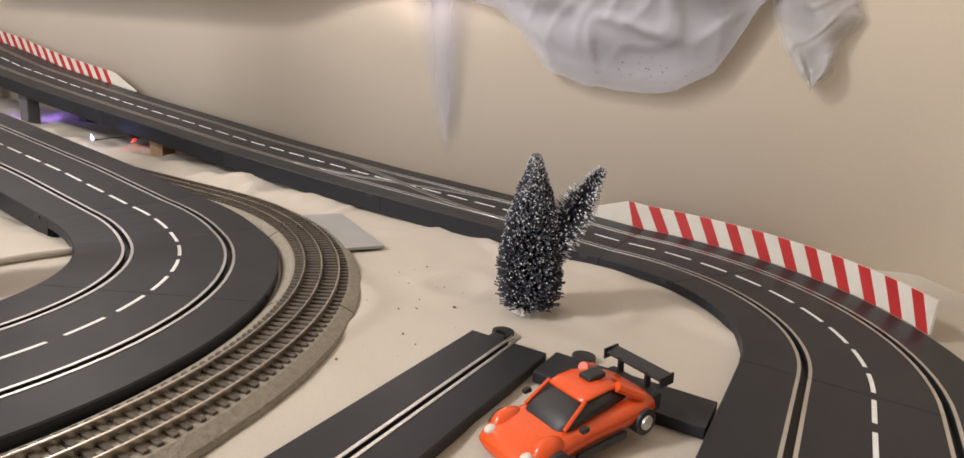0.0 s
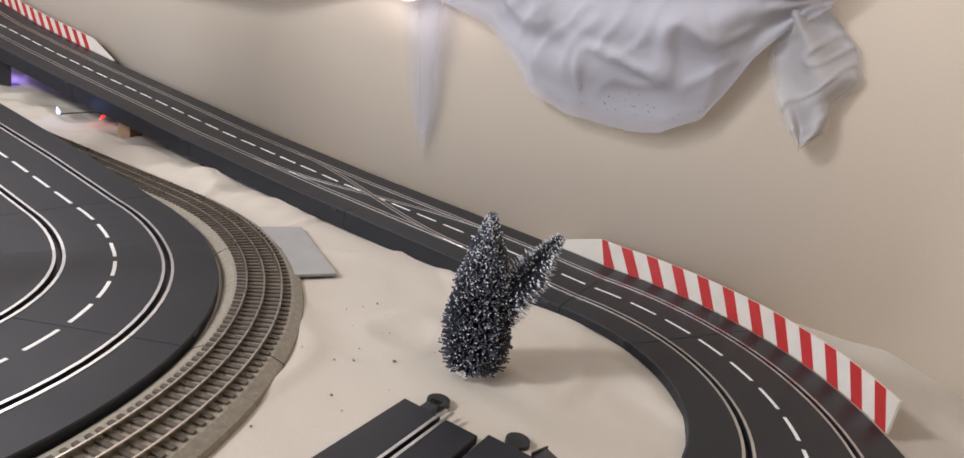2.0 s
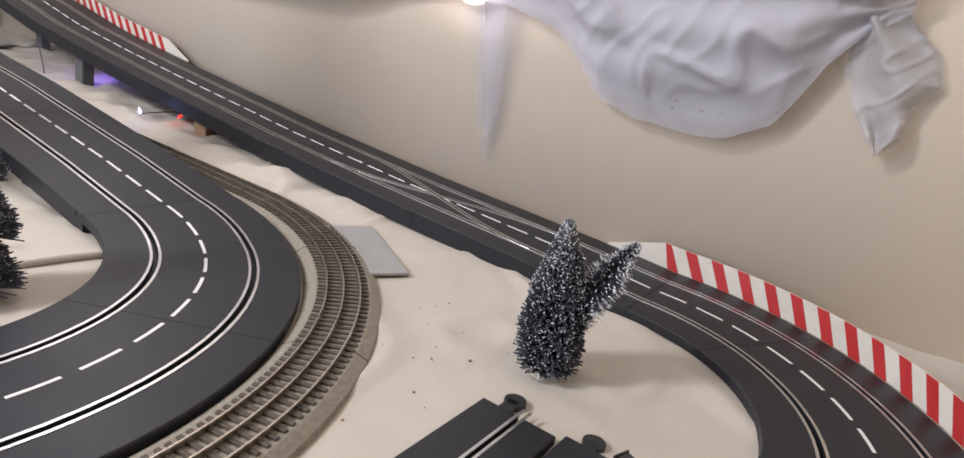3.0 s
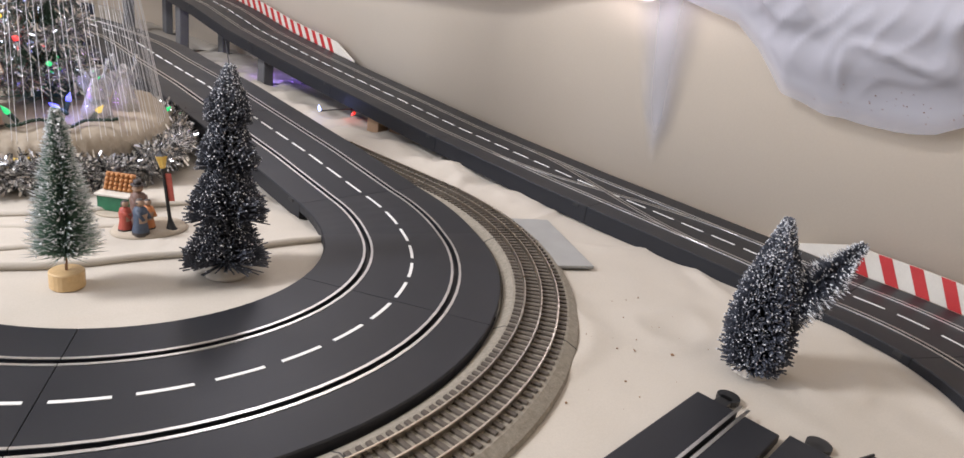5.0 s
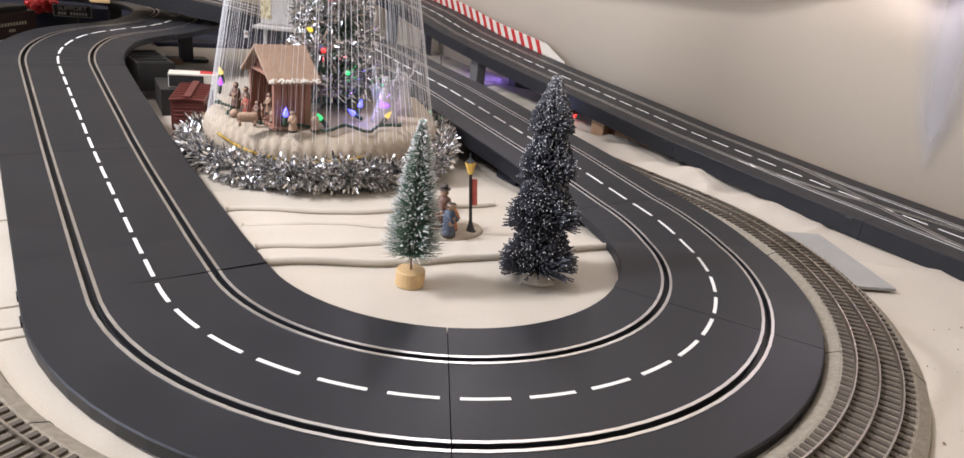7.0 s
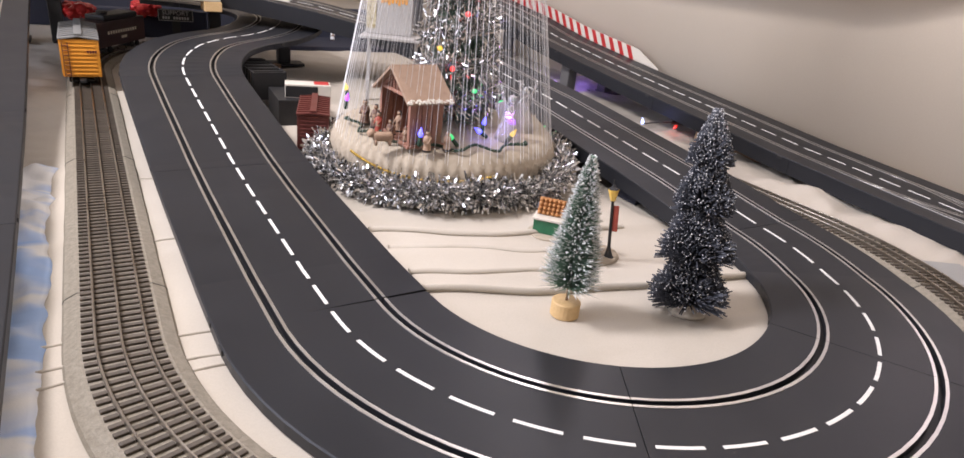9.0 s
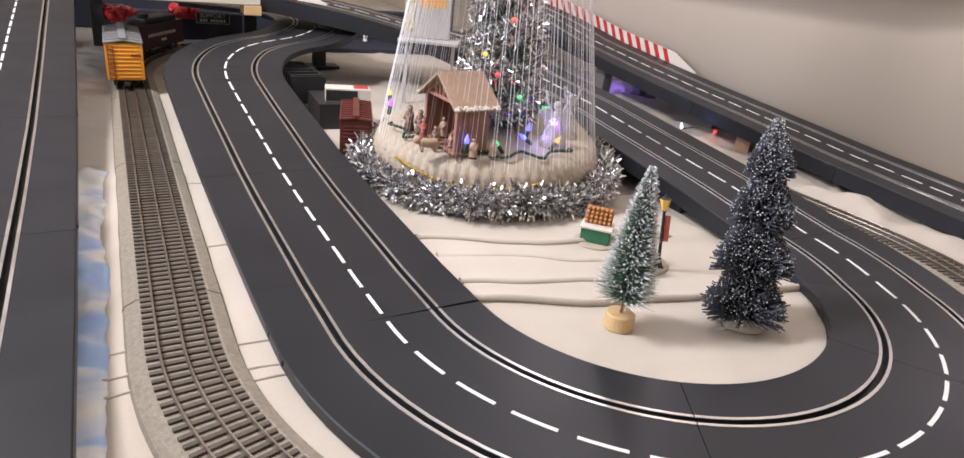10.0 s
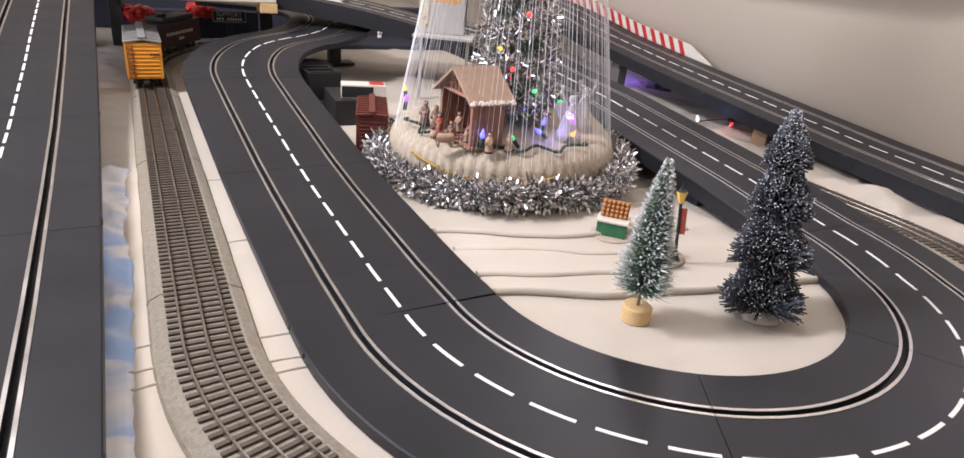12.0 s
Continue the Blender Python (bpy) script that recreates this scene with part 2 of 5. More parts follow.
R1 = 0.297
TOP = 0.012
up = math.pi / 2
ramp_right = table([-0.12, 0.0, 0.15, 0.5, 0.7, 0.78, 0.917, 1.067, 1.209, 1.362, 1.6, 2.2], [TOP, 0.022, 0.042, 0.077, 0.09, 0.097, 0.111, 0.126, 0.140, 0.159, 0.18, 0.2])
ramp_wall = table([-0.53, -0.40, -0.08, 0.2, 0.35, 0.6, 0.77, 1.0, 1.2, 2.4], [TOP, 0.0205, 0.034, 0.051, 0.064, 0.085, 0.101, 0.126, 0.16, 0.3])
ramp_left = table([-0.6, 0.05, 0.29, 0.5, 0.78, 0.96, 1.4, 2.2], [0.042, 0.042, 0.05, 0.062, 0.09, 0.112, 0.16, 0.2])
ramp_far = table([0, 0.08, 0.19, 0.29, 0.39, 0.5, 0.6, 0.7, 0.8, 0.9, 0.97, 1.03, 1.116, 1.2, 2], [TOP, 0.0125, 0.0175, 0.0225, 0.0305, 0.044, 0.0555, 0.069, 0.0845, 0.0975, 0.1025, 0.1075, 0.115, 0.119, 0.12])

# loop with the end bend, the left straight and the S bend behind it
race_track((-0.297, 0.0, up + 0.033), [("line", 0.364), ("line", 0.360), ("arc", (R1, -60)), ("arc", (R1, 60)), ("arc", (R1, 60)), ("line", 0.1)],
           lambda x, y: ramp_far(y), "dark grey slot car track climbing into a raised S bend")
race_track((-0.297, 0.0, -up), [("arc", (R1, 60))] * 3, lambda x, y: TOP if x < 0.2 else ramp_right(y), "dark grey plastic slot car track end bend on white cloth")
race_track((0.297, 0.0, up), [("line", 0.345), ("line", 0.345), ("line", 0.09)], lambda x, y: ramp_right(y), "dark grey slot car track climbing a ramp", skirt=0.023)
race_track((0.297, 0.78, up), [("arc", (R1, 60)), ("line", 0.345)],
           lambda x, y: ramp_right(y + max(0.0, 0.297 - x)), "dark grey slot car track bridging the S bend", skirt=0.036)
# track along the wall
WX = 0.667
race_track((-0.3, -0.827, 0.0), [("line", 0.335), ("line", 0.335), ("arc", (R1, 60)), ("arc", (R1, 30))], lambda x, y: TOP, "dark grey slot car track bend beside the striped barrier")
race_track((WX, -0.53, up), [("line", 0.345)] * 8, lambda x, y: ramp_wall(y), "dark grey slot car track rising along the wall", skirt=0.027)
# road beside the railway
race_track((-0.6175, -0.85, up + 0.017), [("line", 0.345)] * 8, lambda x, y: ramp_left(y), "dark grey slot car track raised beside the railway", skirt=0.012)

# ---------------------------------------------------------------- setting
FOLD_A = table([-0.2, -0.185, -0.057, 0.124, 0.2], [0.172, 0.167, 0.115, 0.086, 0.08])
FOLD_B = table([-0.2, -0.091, 0.034, 0.191], [0.018, -0.025, -0.052, -0.074])
FOLD_C = table([-0.2, -0.188, -0.081, 0.1], [0.050, 0.046, 0.017, 0.0])


def cloth_height(x, y):
    p = Vector((x, y, 0))
    h = 0.0022 * noise.noise(p * 7) + 0.0010 * noise.noise(p * 23)
    # folds and layer edges of the cloth inside the loop
    if -0.2 < x < 0.2 and -0.14 < y < 0.24:
        edge = smooth_step(0.21, 0.17, abs(x))
        for line, w, amp in ((FOLD_A, 0.012, 0.003), (FOLD_B, 0.012, 0.002), (FOLD_C, 0.012, 0.002)):
            d = y - line(x)
            h += amp * math.exp(-(d / w) ** 2) * (edge if line is not FOLD_C else smooth_step(0.0, -0.08, x))
        h += 0.004 * smooth_step(-0.004, 0.004, y - FOLD_B(x))
        h += 0.004 * noise.noise(Vector((x * 4, (y + 0.25 * x) * 26, 8.0)))
    else:
        r = abs(noise.noise(Vector((x * 5 + y * 2, y * 6 - x * 3, 6.0))))
        h += 0.0045 * max(0.0, 1 - r * 7) * (1 if x > 0.2 else 0.4)
    # bunched cloth between the railway and the track at the wall
    if x > 0.49:
        k = smooth_step(0.49, 0.55, x) * smooth_step(-0.25, 0.1, y)
        h += k * (0.010 + 0.012 * noise.noise(Vector((x * 6, y * 14 + x * 12, 3.0))) + 0.008 * noise.noise(Vector((x * 20, y * 26, 1.0))))
    if x < -0.50:
        k = smooth_step(-0.50, -0.56, x)
        h += k * (0.010 * noise.noise(Vector((x * 10, y * 16 + x * 8, 5.0))) + 0.006 * noise.noise(Vector((x * 26 + y * 12, y * 40, 2.0))))
    # the cloth runs up a little at the wall behind the barrier
    if x > 0.7 and y < -0.4:
        h += 0.02 * smooth_step(0.77, 0.82, x)
    return max(-0.004, h)


xs = np.concatenate([np.linspace(-2.6, -0.85, 10), np.arange(-0.8, 0.83, 0.0075), [0.84]])
ys = np.concatenate([np.linspace(-2.6, -1.1, 9), np.arange(-1.05, -0.11, 0.0075), np.arange(-0.108, 0.20, 0.0028), np.arange(0.205, 1.45, 0.0075), np.linspace(1.5, 3.2, 16)])
verts = [(x, y, cloth_height(x, y) - 0.0005) for y in ys for x in xs]
nx = len(xs)
faces = [(j * nx + i, j * nx + i + 1, (j + 1) * nx + i + 1, (j + 1) * nx + i) for j in range(len(ys) - 1) for i in range(nx - 1)]
ground = mesh_object("ground", verts, faces, M_CLOTH, None, "", True)
tagged(ground, "creased white snow cloth spread over the table", "cloth", kind="structure")

# rolled hems and creases lying on the cloth
def fold(line, x0, x1, half, high, wob):
    sm = []
    n = 60
    for i in range(n + 1):
        x = x0 + (x1 - x0) * i / n
        y = line(x) + wob * noise.noise(Vector((x * 14, 2.0, wob * 900)))
        y2 = line(x + 0.002) + wob * noise.noise(Vector(((x + 0.002) * 14, 2.0, wob * 900)))
        sm.append((x, y, cloth_height(x, y) - 0.001, math.atan2(y2 - y, 0.002)))
    prof = [(half * math.cos(a), high * math.sin(a)) for a in np.linspace(0, math.pi, 9)]
    mesh_object("fold", *sweep(sm, prof), M_CLOTH, ground, "", True)


fold(FOLD_A, -0.195, 0.13, 0.0050, 0.0050, 0.006)
fold(FOLD_B, -0.197, 0.195, 0.0042, 0.0062, 0.004)
fold(FOLD_C, -0.196, -0.03, 0.0045, 0.0045, 0.007)
fold(table([-0.2, 0.0, 0.2], [0.125, 0.055, 0.045]), -0.19, 0.02, 0.0055, 0.0030, 0.008)
for y, dy in ((-0.046, 0.010), (-0.018, -0.004), (0.012, 0.006), (0.205, 0.012), (0.43, -0.01)):
    fold(table([-0.6, -0.4], [y, y + dy]), -0.425, -0.390, 0.0018, 0.0022, 0.004)
    if y < 0.1:
        fold(table([-0.6, -0.4], [y + 0.02, y + 0.02 + dy]), -0.55, -0.497, 0.0018, 0.0022, 0.004)

# walls close the room; the one behind the track turns with a round corner
def wall(name, pts, thick, low, high, mat, label):
    v, f = [], []
    n = len(pts)
    for i, (x, y) in enumerate(pts):
        a = pts[max(0, i - 1)]
        b = pts[min(n - 1, i + 1)]
        t = Vector((b[0] - a[0], b[1] - a[1])).normalized()
        ox, oy = t.y * thick, -t.x * thick
        v += [(x, y, low), (x, y, high), (x + ox, y + oy, high), (x + ox, y + oy, low)]
    for i in range(n - 1):
        for j in range(4):
            k = (j + 1) % 4
            f.append((i * 4 + j, i * 4 + k, (i + 1) * 4 + k, (i + 1) * 4 + j))
    f += [(0, 1, 2, 3), ((n - 1) * 4 + 3, (n - 1) * 4 + 2, (n - 1) * 4 + 1, (n - 1) * 4)]
    return tagged(mesh_object(name, v, f, mat, None, "", True if n > 4 else False), label, "wall", kind="structure")


WALLX = 0.80
corner = [(WALLX - 0.16 + 0.16 * math.cos(a), -0.86 + 0.16 * math.sin(a)) for a in np.linspace(-up, 0, 14)]
wall("wall_east", [(-0.2, -1.02 - 0.35), (0.3, -1.1)] + corner + [(WALLX, y) for y in np.linspace(-0.8, 3.2, 30)], 0.08, -0.05, 1.8, M_WALL, "plain beige painted wall behind the track")
wall("wall_north", [(0.88, 3.2), (-2.6, 3.2)], 0.08, -0.05, 1.8, M_WALL, "plain beige painted wall")
wall("wall_west", [(-2.6, 3.2), (-2.6, -2.6)], 0.08, -0.05, 1.8, M_WALL, "plain beige painted wall")
wall("wall_south", [(-2.6, -2.6), (0.88, -2.6)], 0.08, -0.05, 1.8, M_WALL, "plain beige painted wall")
wall("wall_southeast", [(0.88, -2.6), (0.88, -1.0)], 0.08, -0.05, 1.8, M_WALL, "plain beige painted wall")
bm = bmesh.new()
box(bm, (3.7, 6.1, 0.06), pose(-0.86, 0.3, 1.83))
tagged(part("ceiling", bm, M_CEIL, None), "plain white painted ceiling", "ceiling", kind="structure")

# ---------------------------------------------------------------- railway
RAIL_R, RCX, RCY = 0.457, -0.006, 0.018


def railway():
    line = thing("railway_track", None, "grey three-rail model railway track on moulded roadbed", "railway track")
    far_y = 1.10
    s = [(RCX + RAIL_R * math.cos(a), far_y + RAIL_R * math.sin(a), 0.0, a + up) for a in np.linspace(radians(98), math.pi, 44)][:-1]
    s += [(RCX - RAIL_R, RCY + d, 0.0, -up) for d in np.linspace(far_y - RCY, 0.0, 40)]
    s += [(RCX + RAIL_R * math.cos(a), RCY + RAIL_R * math.sin(a), 0.0, a + up) for a in np.linspace(math.pi, 2 * math.pi, 80)][1:]
    s += [(RCX + RAIL_R, RCY + d, 0.0, up) for d in np.linspace(0.03, far_y - RCY, 40)]
    bed = [(-0.042, 0.0), (-0.040, 0.004), (-0.030, 0.0095), (0.030, 0.0095), (0.040, 0.004), (0.042, 0.0)]
    mesh_object("roadbed", *sweep(s, bed), M_BED, line)
    proud = [(u * 1.008, w + 0.0003) for u, w in bed]
    for k in range(9, len(s) - 2, 14):
        (x0, y0, z0, a0), (x1, y1, z1, a1) = s[k], s[k + 1]
        f = 0.0008 / math.dist((x0, y0), (x1, y1))
        mesh_object("bed_joint", *sweep([s[k], (x0 + (x1 - x0) * f, y0 + (y1 - y0) * f, z0, a0)], proud), M_BLACK, line)
    for o in (-0.0177, 0.0, 0.0177):
        prof = [(o - 0.0009, 0.0094), (o - 0.0009, 0.0152), (o - 0.0006, 0.0158), (o + 0.0006, 0.0158), (o + 0.0009, 0.0152), (o + 0.0009, 0.0094)]
        mesh_object("rail", *sweep(s, prof), M_TRAINRAIL, line)
    # ties
    bm = bmesh.new()
    box(bm, (0.0042, 0.055, 0.0040), pose(0, 0, 0.0096), 0.0005)
    first = part("tie", bm, M_TIE, line)
    first_used = False
    rest_v, rest_f = [], []
    pitch = 0.0094
    d_all = [math.dist(a[:2], b[:2]) for a, b in zip(s, s[1:])]
    total, at, i, run = sum(d_all), 0.004, 0, 0.0
    placed = []
    while at < total:
        while run + d_all[i] < at:
            run += d_all[i]
            i += 1
        f = (at - run) / d_all[i]
        x = s[i][0] + (s[i + 1][0] - s[i][0]) * f
        y = s[i][1] + (s[i + 1][1] - s[i][1]) * f
        placed.append((x, y, s[i][3]))
        at += pitch
    near = [p for p in placed if p[1] < 0.75][:300]
    for x, y, a in near:
        if not first_used:
            ob, first_used = first, True
        else:
            ob = new("tie", first.data)
            ob.parent = line
        ob.matrix_local = pose(x, y, 0, 0, 0, math.degrees(a))
    keep = set(near)
    for x, y, a in placed:
        if (x, y, a) in keep:
            continue
        b = len(rest_v)
        for dx in (-0.0018, 0.0018):
            for dy in (-0.0275, 0.0275):
                for z in (0.0085, 0.0116):
                    rest_v.append((x + dx * math.cos(a) - dy * math.sin(a), y + dx * math.sin(a) + dy * math.cos(a), z))
        rest_f += [tuple(b + k for k in q) for q in ((0, 1, 3, 2), (4, 6, 7, 5), (0, 4, 5, 1), (2, 3, 7, 6), (1, 5, 7, 3))]
    if rest_v:
        tagged(mesh_object("far_ties", rest_v, rest_f, M_TIE, line), kind="stuff")
    return line


railway()

bm = bmesh.new()
box(bm, (0.056, 0.165, 0.004), pose(0.450, -0.214, 0.0045, 0, 0, -30), 0.001)
tagged(part("grey_plate", bm, M_GREY, None), "flat grey plastic plate lying beside the railway", "plate")


# ---------------------------------------------------------------- barriers
def barrier(path, height, stripes, label, wedge, level=ramp_wall):
    """A low board along path (x, y, z) with slanting red stripes."""
    b = thing("striped_barrier", None, label, "barrier")
    pts = [Vector(p) for p in path]
    run = [0.0]
    for a, c in zip(pts, pts[1:]):
        run.append(run[-1] + (c - a).length)
    total = run[-1]

    def at(d):
        d = min(max(d, 0), total)
        i = max(k for k in range(len(run)) if run[k] <= d + 1e-9)
        if i >= len(pts) - 1:
            i = len(pts) - 2
        f = (d - run[i]) / (run[i + 1] - run[i])
        p = pts[i].lerp(pts[i + 1], f)
        t = (pts[i + 1] - pts[i]).normalized()
        return p, Vector((-t.y, t.x, 0))

    def slab(name, d0, d1, lean, z0, z1, t0, t1, mat, steps=4):
        v, f = [], []
        for k in range(steps + 1):
            d = d0 + (d1 - d0) * k / steps
            for z, off in ((z0, 0.0), (z1, lean)):
                p, n = at(d + off)
                for t in (t0, t1):
                    q = p + n * t
                    v.append((q.x, q.y, q.z + z))
        for k in range(steps):
            o = k * 4
            for a, c in ((0, 1), (1, 3), (3, 2), (2, 0)):
                f.append((o + a, o + c, o + 4 + c, o + 4 + a))
        f += [(0, 1, 3, 2), (steps * 4 + 2, steps * 4 + 3, steps * 4 + 1, steps * 4)]
        return mesh_object(name, v, f, mat, b)

    # plain wedge where the board runs out
    p, n = at(total)
    q = pts[-1] + (pts[-1] - pts[-2]).normalized() * 0.085
    q.z = ramp_wall(q.y) if wedge > 0 else q.z
    if wedge < 0:
        p, n = at(0)
        q = pts[0] + (pts[0] - pts[1]).normalized() * (0.085 if level is ramp_wall else 0.06)
        q.z = level(q.y)
    wv = []
    for t in (-0.0012, 0.0012):
        o = n * t
        wv += [tuple(p + o), tuple(p + o + Vector((0, 0, height))), tuple(q + o + Vector((0, 0, 0.002))), tuple(q + o)]
    mesh_object("end_wedge", wv, [(0, 1, 2, 3), (7, 6, 5, 4), (0, 4, 5, 1), (1, 5, 6, 2), (2, 6, 7, 3)], M_WHITE, b)
    pitch = total / stripes
    slab("board", pitch * 0.22 if wedge > 0 else 0.0, total, 0.0, 0.0, height, -0.0012, 0.0012, M_WHITE, 60)
    for i in range(stripes):
        d0 = pitch * (i + 0.25)
        slab("stripe", d0, d0 + pitch * 0.44, 0.020, 0.0, height, 0.0012, 0.0020, M_RED)
        slab("stripe", d0, d0 + pitch * 0.44, 0.020, 0.0, height, -0.0020, -0.0012, M_RED)
    return b


BX, BY, BR = 0.37, -0.53, R1 + HALF + 0.003
arc = [(BX + BR * math.cos(a), BY + BR * math.sin(a), TOP) for a in np.linspace(radians(-62), 0, 24)]
arc += [(BX + BR, y, ramp_wall(y)) for y in (-0.50,)]
barrier(arc, 0.036, 12, "low white barrier with slanting red stripes round the bend", 1)
barrier([(WX + HALF + 0.003, y, ramp_wall(y)) for y in np.linspace(0.79, 2.3, 40)], 0.03, 40, "low white barrier with red stripes along the raised track", -1)
barrier([(-0.105 - 0.866 * d, 1.093 + 0.5 * d, 0.175 + 0.07 * d) for d in np.linspace(0, 0.1, 4)], 0.03, 3, "low white barrier with red stripes on the bridge", -1, lambda y: 0.171)


# ---------------------------------------------------------------- bottle-brush trees
def bristles(count, reach, z0, z1, rng, tilt=0.35, thick=0.0007, low=0.72):
    """Thin three-sided bristles round an upright wire; reach(z) is their length."""
    v, f, tips = [], [], []
    for i in range(count):
        z = z0 + (z1 - z0) * rng.random()
        a = rng.uniform(0, 2 * math.pi)
        lump = noise.noise(Vector((math.cos(a) * 2.6, math.sin(a) * 2.6, z * 75)))
        L = reach(z) * rng.uniform(low, 1.05) * (1 + 0.16 * lump)
        t = tilt + rng.uniform(-0.3, 0.3)
        d = Vector((math.cos(a) * math.cos(t), math.sin(a) * math.cos(t), math.sin(t)))
        c = Vector((0, 0, z)) + d * L * rng.uniform(0.0, 0.25)
        spike(v, f, c, Vector((0, 0, z)) + d * L, thick, thick * 0.9 if thick > 0.0008 else 0.0)
        tips.append((Vector((0, 0, z)) + d * L, d, L))
    return v, f, tips


def spike(v, f, c, tip, thick, end=0.0):
    d = (tip - c).normalized()
    side = d.orthogonal().normalized()
    upv = side.cross(d)
    b = len(v)
    for k in range(3):
        w = 2 * math.pi * k / 3
        v.append(c + (side * math.cos(w) + upv * math.sin(w)) * thick)
    if not end:
        v.append(tip)
        f += [(b, b + 1, b + 3), (b + 1, b + 2, b + 3), (b + 2, b, b + 3)]
        return
    for k in range(3):
        w = 2 * math.pi * k / 3
        v.append(tip + (side * math.cos(w) + upv * math.sin(w)) * end)
    f += [(b, b + 1, b + 4, b + 3), (b + 1, b + 2, b + 5, b + 4), (b + 2, b, b + 3, b + 5), (b + 3, b + 4, b + 5)]


def frost(tips, share, thick, clumps, size, rng, length):
    """White coated bristle ends and a few clumps."""
    v, f = [], []
    for p, d, L in tips:
        if rng.random() < share:
            k = rng.uniform(0.12, 0.32) * length
            spike(v, f, p - d * L * k, p + d * L * 0.03, thick * rng.uniform(0.7, 1.3))
        if rng.random() < clumps:
            q = p - d * L * rng.uniform(0.0, 0.3) if thick < 0.0008 else p - d * rng.uniform(-0.0004, 0.0006)
            b = len(v)
            for o in ((1, 0, 0), (-1, 0, 0), (0, 1, 0), (0, -1, 0), (0, 0, 1), (0, 0, -1)):
                v.append(q + Vector(o) * size * rng.uniform(0.4, 1.3))
            f += [tuple(b + k for k in t) for t in ((0, 2, 4), (2, 1, 4), (1, 3, 4), (3, 0, 4), (2, 0, 5), (1, 2, 5), (3, 1, 5), (0, 3, 5))]
    return v, f


def brush_tree(m, reach, z0, z1, count, mat, label, share, clumps, size, seed, base=None, tilt=0.35, thick=0.0007, low=0.72, length=1.0, coat=M_FROST):
    rng = random.Random(seed)
    t = thing("bottle_brush_tree", m, label, "miniature tree")
    bm = bmesh.new()
    rod(bm, (0, 0, 0.001), (0, 0, z1), 0.0014, 6, 0.0008)
    part("trunk", bm, M_BROWNWOOD, t)
    v, f, tips = bristles(count, reach, z0, z1, rng, tilt, thick, low)
    mesh_object("bristles", v, f, mat, t)
    v, f = frost(tips, share, thick * 0.95, clumps, size, rng, length)
    mesh_object("frost", v, f, coat, t, "white frost on the tips")
    if base:
        base(t)
    return t


def wood_base(t):
    bm = bmesh.new()
    lathe(bm, [(0.0135, 0.0), (0.0145, 0.001), (0.0145, 0.0155), (0.0135, 0.0165)], 24)
    part("wooden_base", bm, M_WOOD, t, "pale round wooden disc")


def snow_base(t):
    bm = bmesh.new()
    lathe(bm, [(0.019, -0.003), (0.018, 0.001), (0.0145, 0.004), (0.0135, 0.0085), (0.011, 0.0095)], 22)
    part("snow_base", bm, M_CLOTH, t, "round white base", True)


def tall_reach(z):
    tiers = ((0.010, 0.062, 0.046, 0.019), (0.060, 0.112, 0.043, 0.016), (0.110, 0.160, 0.034, 0.012), (0.156, 0.214, 0.026, 0.003))
    return 0.93 * max((b + (c - b) * (z - lo) / (hi - lo) for lo, hi, b, c in tiers if lo <= z <= hi), default=0.02)


def green_reach(z):
    return 0.033 * (1 - max(0, z - 0.03) / 0.140) ** 0.85 + 0.002


def stout_reach(z):
    return (0.0305 + 0.0015 * math.sin(z * 60)) * max(0.0, 1 - max(0, z - 0.070) / 0.094) * (0.82 + 0.18 * min(1, z / 0.03)) + 0.002


brush_tree(pose(0.050, -0.1095, 0.0, -11, 6, 0), tall_reach, 0.012, 0.209, 11000, M_DARKGREEN, "tall dark bottle-brush tree in tiers with frosted tips", 0.0, 0.22, 0.00100, 3, snow_base, 0.10, 0.00085, 0.88, 0.25, M_GREYFROST)
brush_tree(pose(-0.080, -0.069, 0.0, 0, 0.5, 0), green_reach, 0.030, 0.164, 6500, M_GREEN, "frosted pale green bottle-brush tree on a round wooden disc", 0.42, 0.045, 0.0014, 4, wood_base, 0.35, 0.00055)
brush_tree(pose(0.373, -0.528, 0.0, -2, -3, 0), stout_reach, 0.006, 0.156, 9000, M_DARKGREEN, "stout dark bottle-brush tree with frosted tips on white cloth", 0.0, 0.27, 0.00105, 5, snow_base, 0.3, 0.0009, 0.76, 0.45, M_GREYFROST)


def lean_reach(z):
    return 0.021 * max(0.0, 1 - max(0, z - 0.05) / 0.056) + 0.002


brush_tree(pose(0.379, -0.538, 0.062, 26, 4, 0), lean_reach, 0.0, 0.098, 3000, M_DARKGREEN, "small dark bottle-brush tree leaning out of a stouter one", 0.26, 0.02, 0.0007, 6, None, 0.3, 0.0007)


# ---------------------------------------------------------------- island with the tinsel tree
IC = Vector((0.0, 0.365, 0.0))


def glow_spot(name, colour, eye, watts):
    point_lamp(name, eye, watts, colour, 0.003)


GLOW = {
    "blue": glowing("bulb_blue", (0.08, 0.08, 1.0), 3.5),
    "purple": glowing("bulb_purple", (0.45, 0.03, 1.0), 1.8),
    "green": glowing("bulb_green", (0.0, 0.60, 0.14), 1.4),
    "yellow": glowing("bulb_yellow", (1.0, 0.62, 0.02), 1.3),
    "red": glowing("bulb_red", (1.0, 0.02, 0.01), 1.6),
    "white": glowing("bulb_white", (0.45, 0.55, 1.0), 4.0),
}


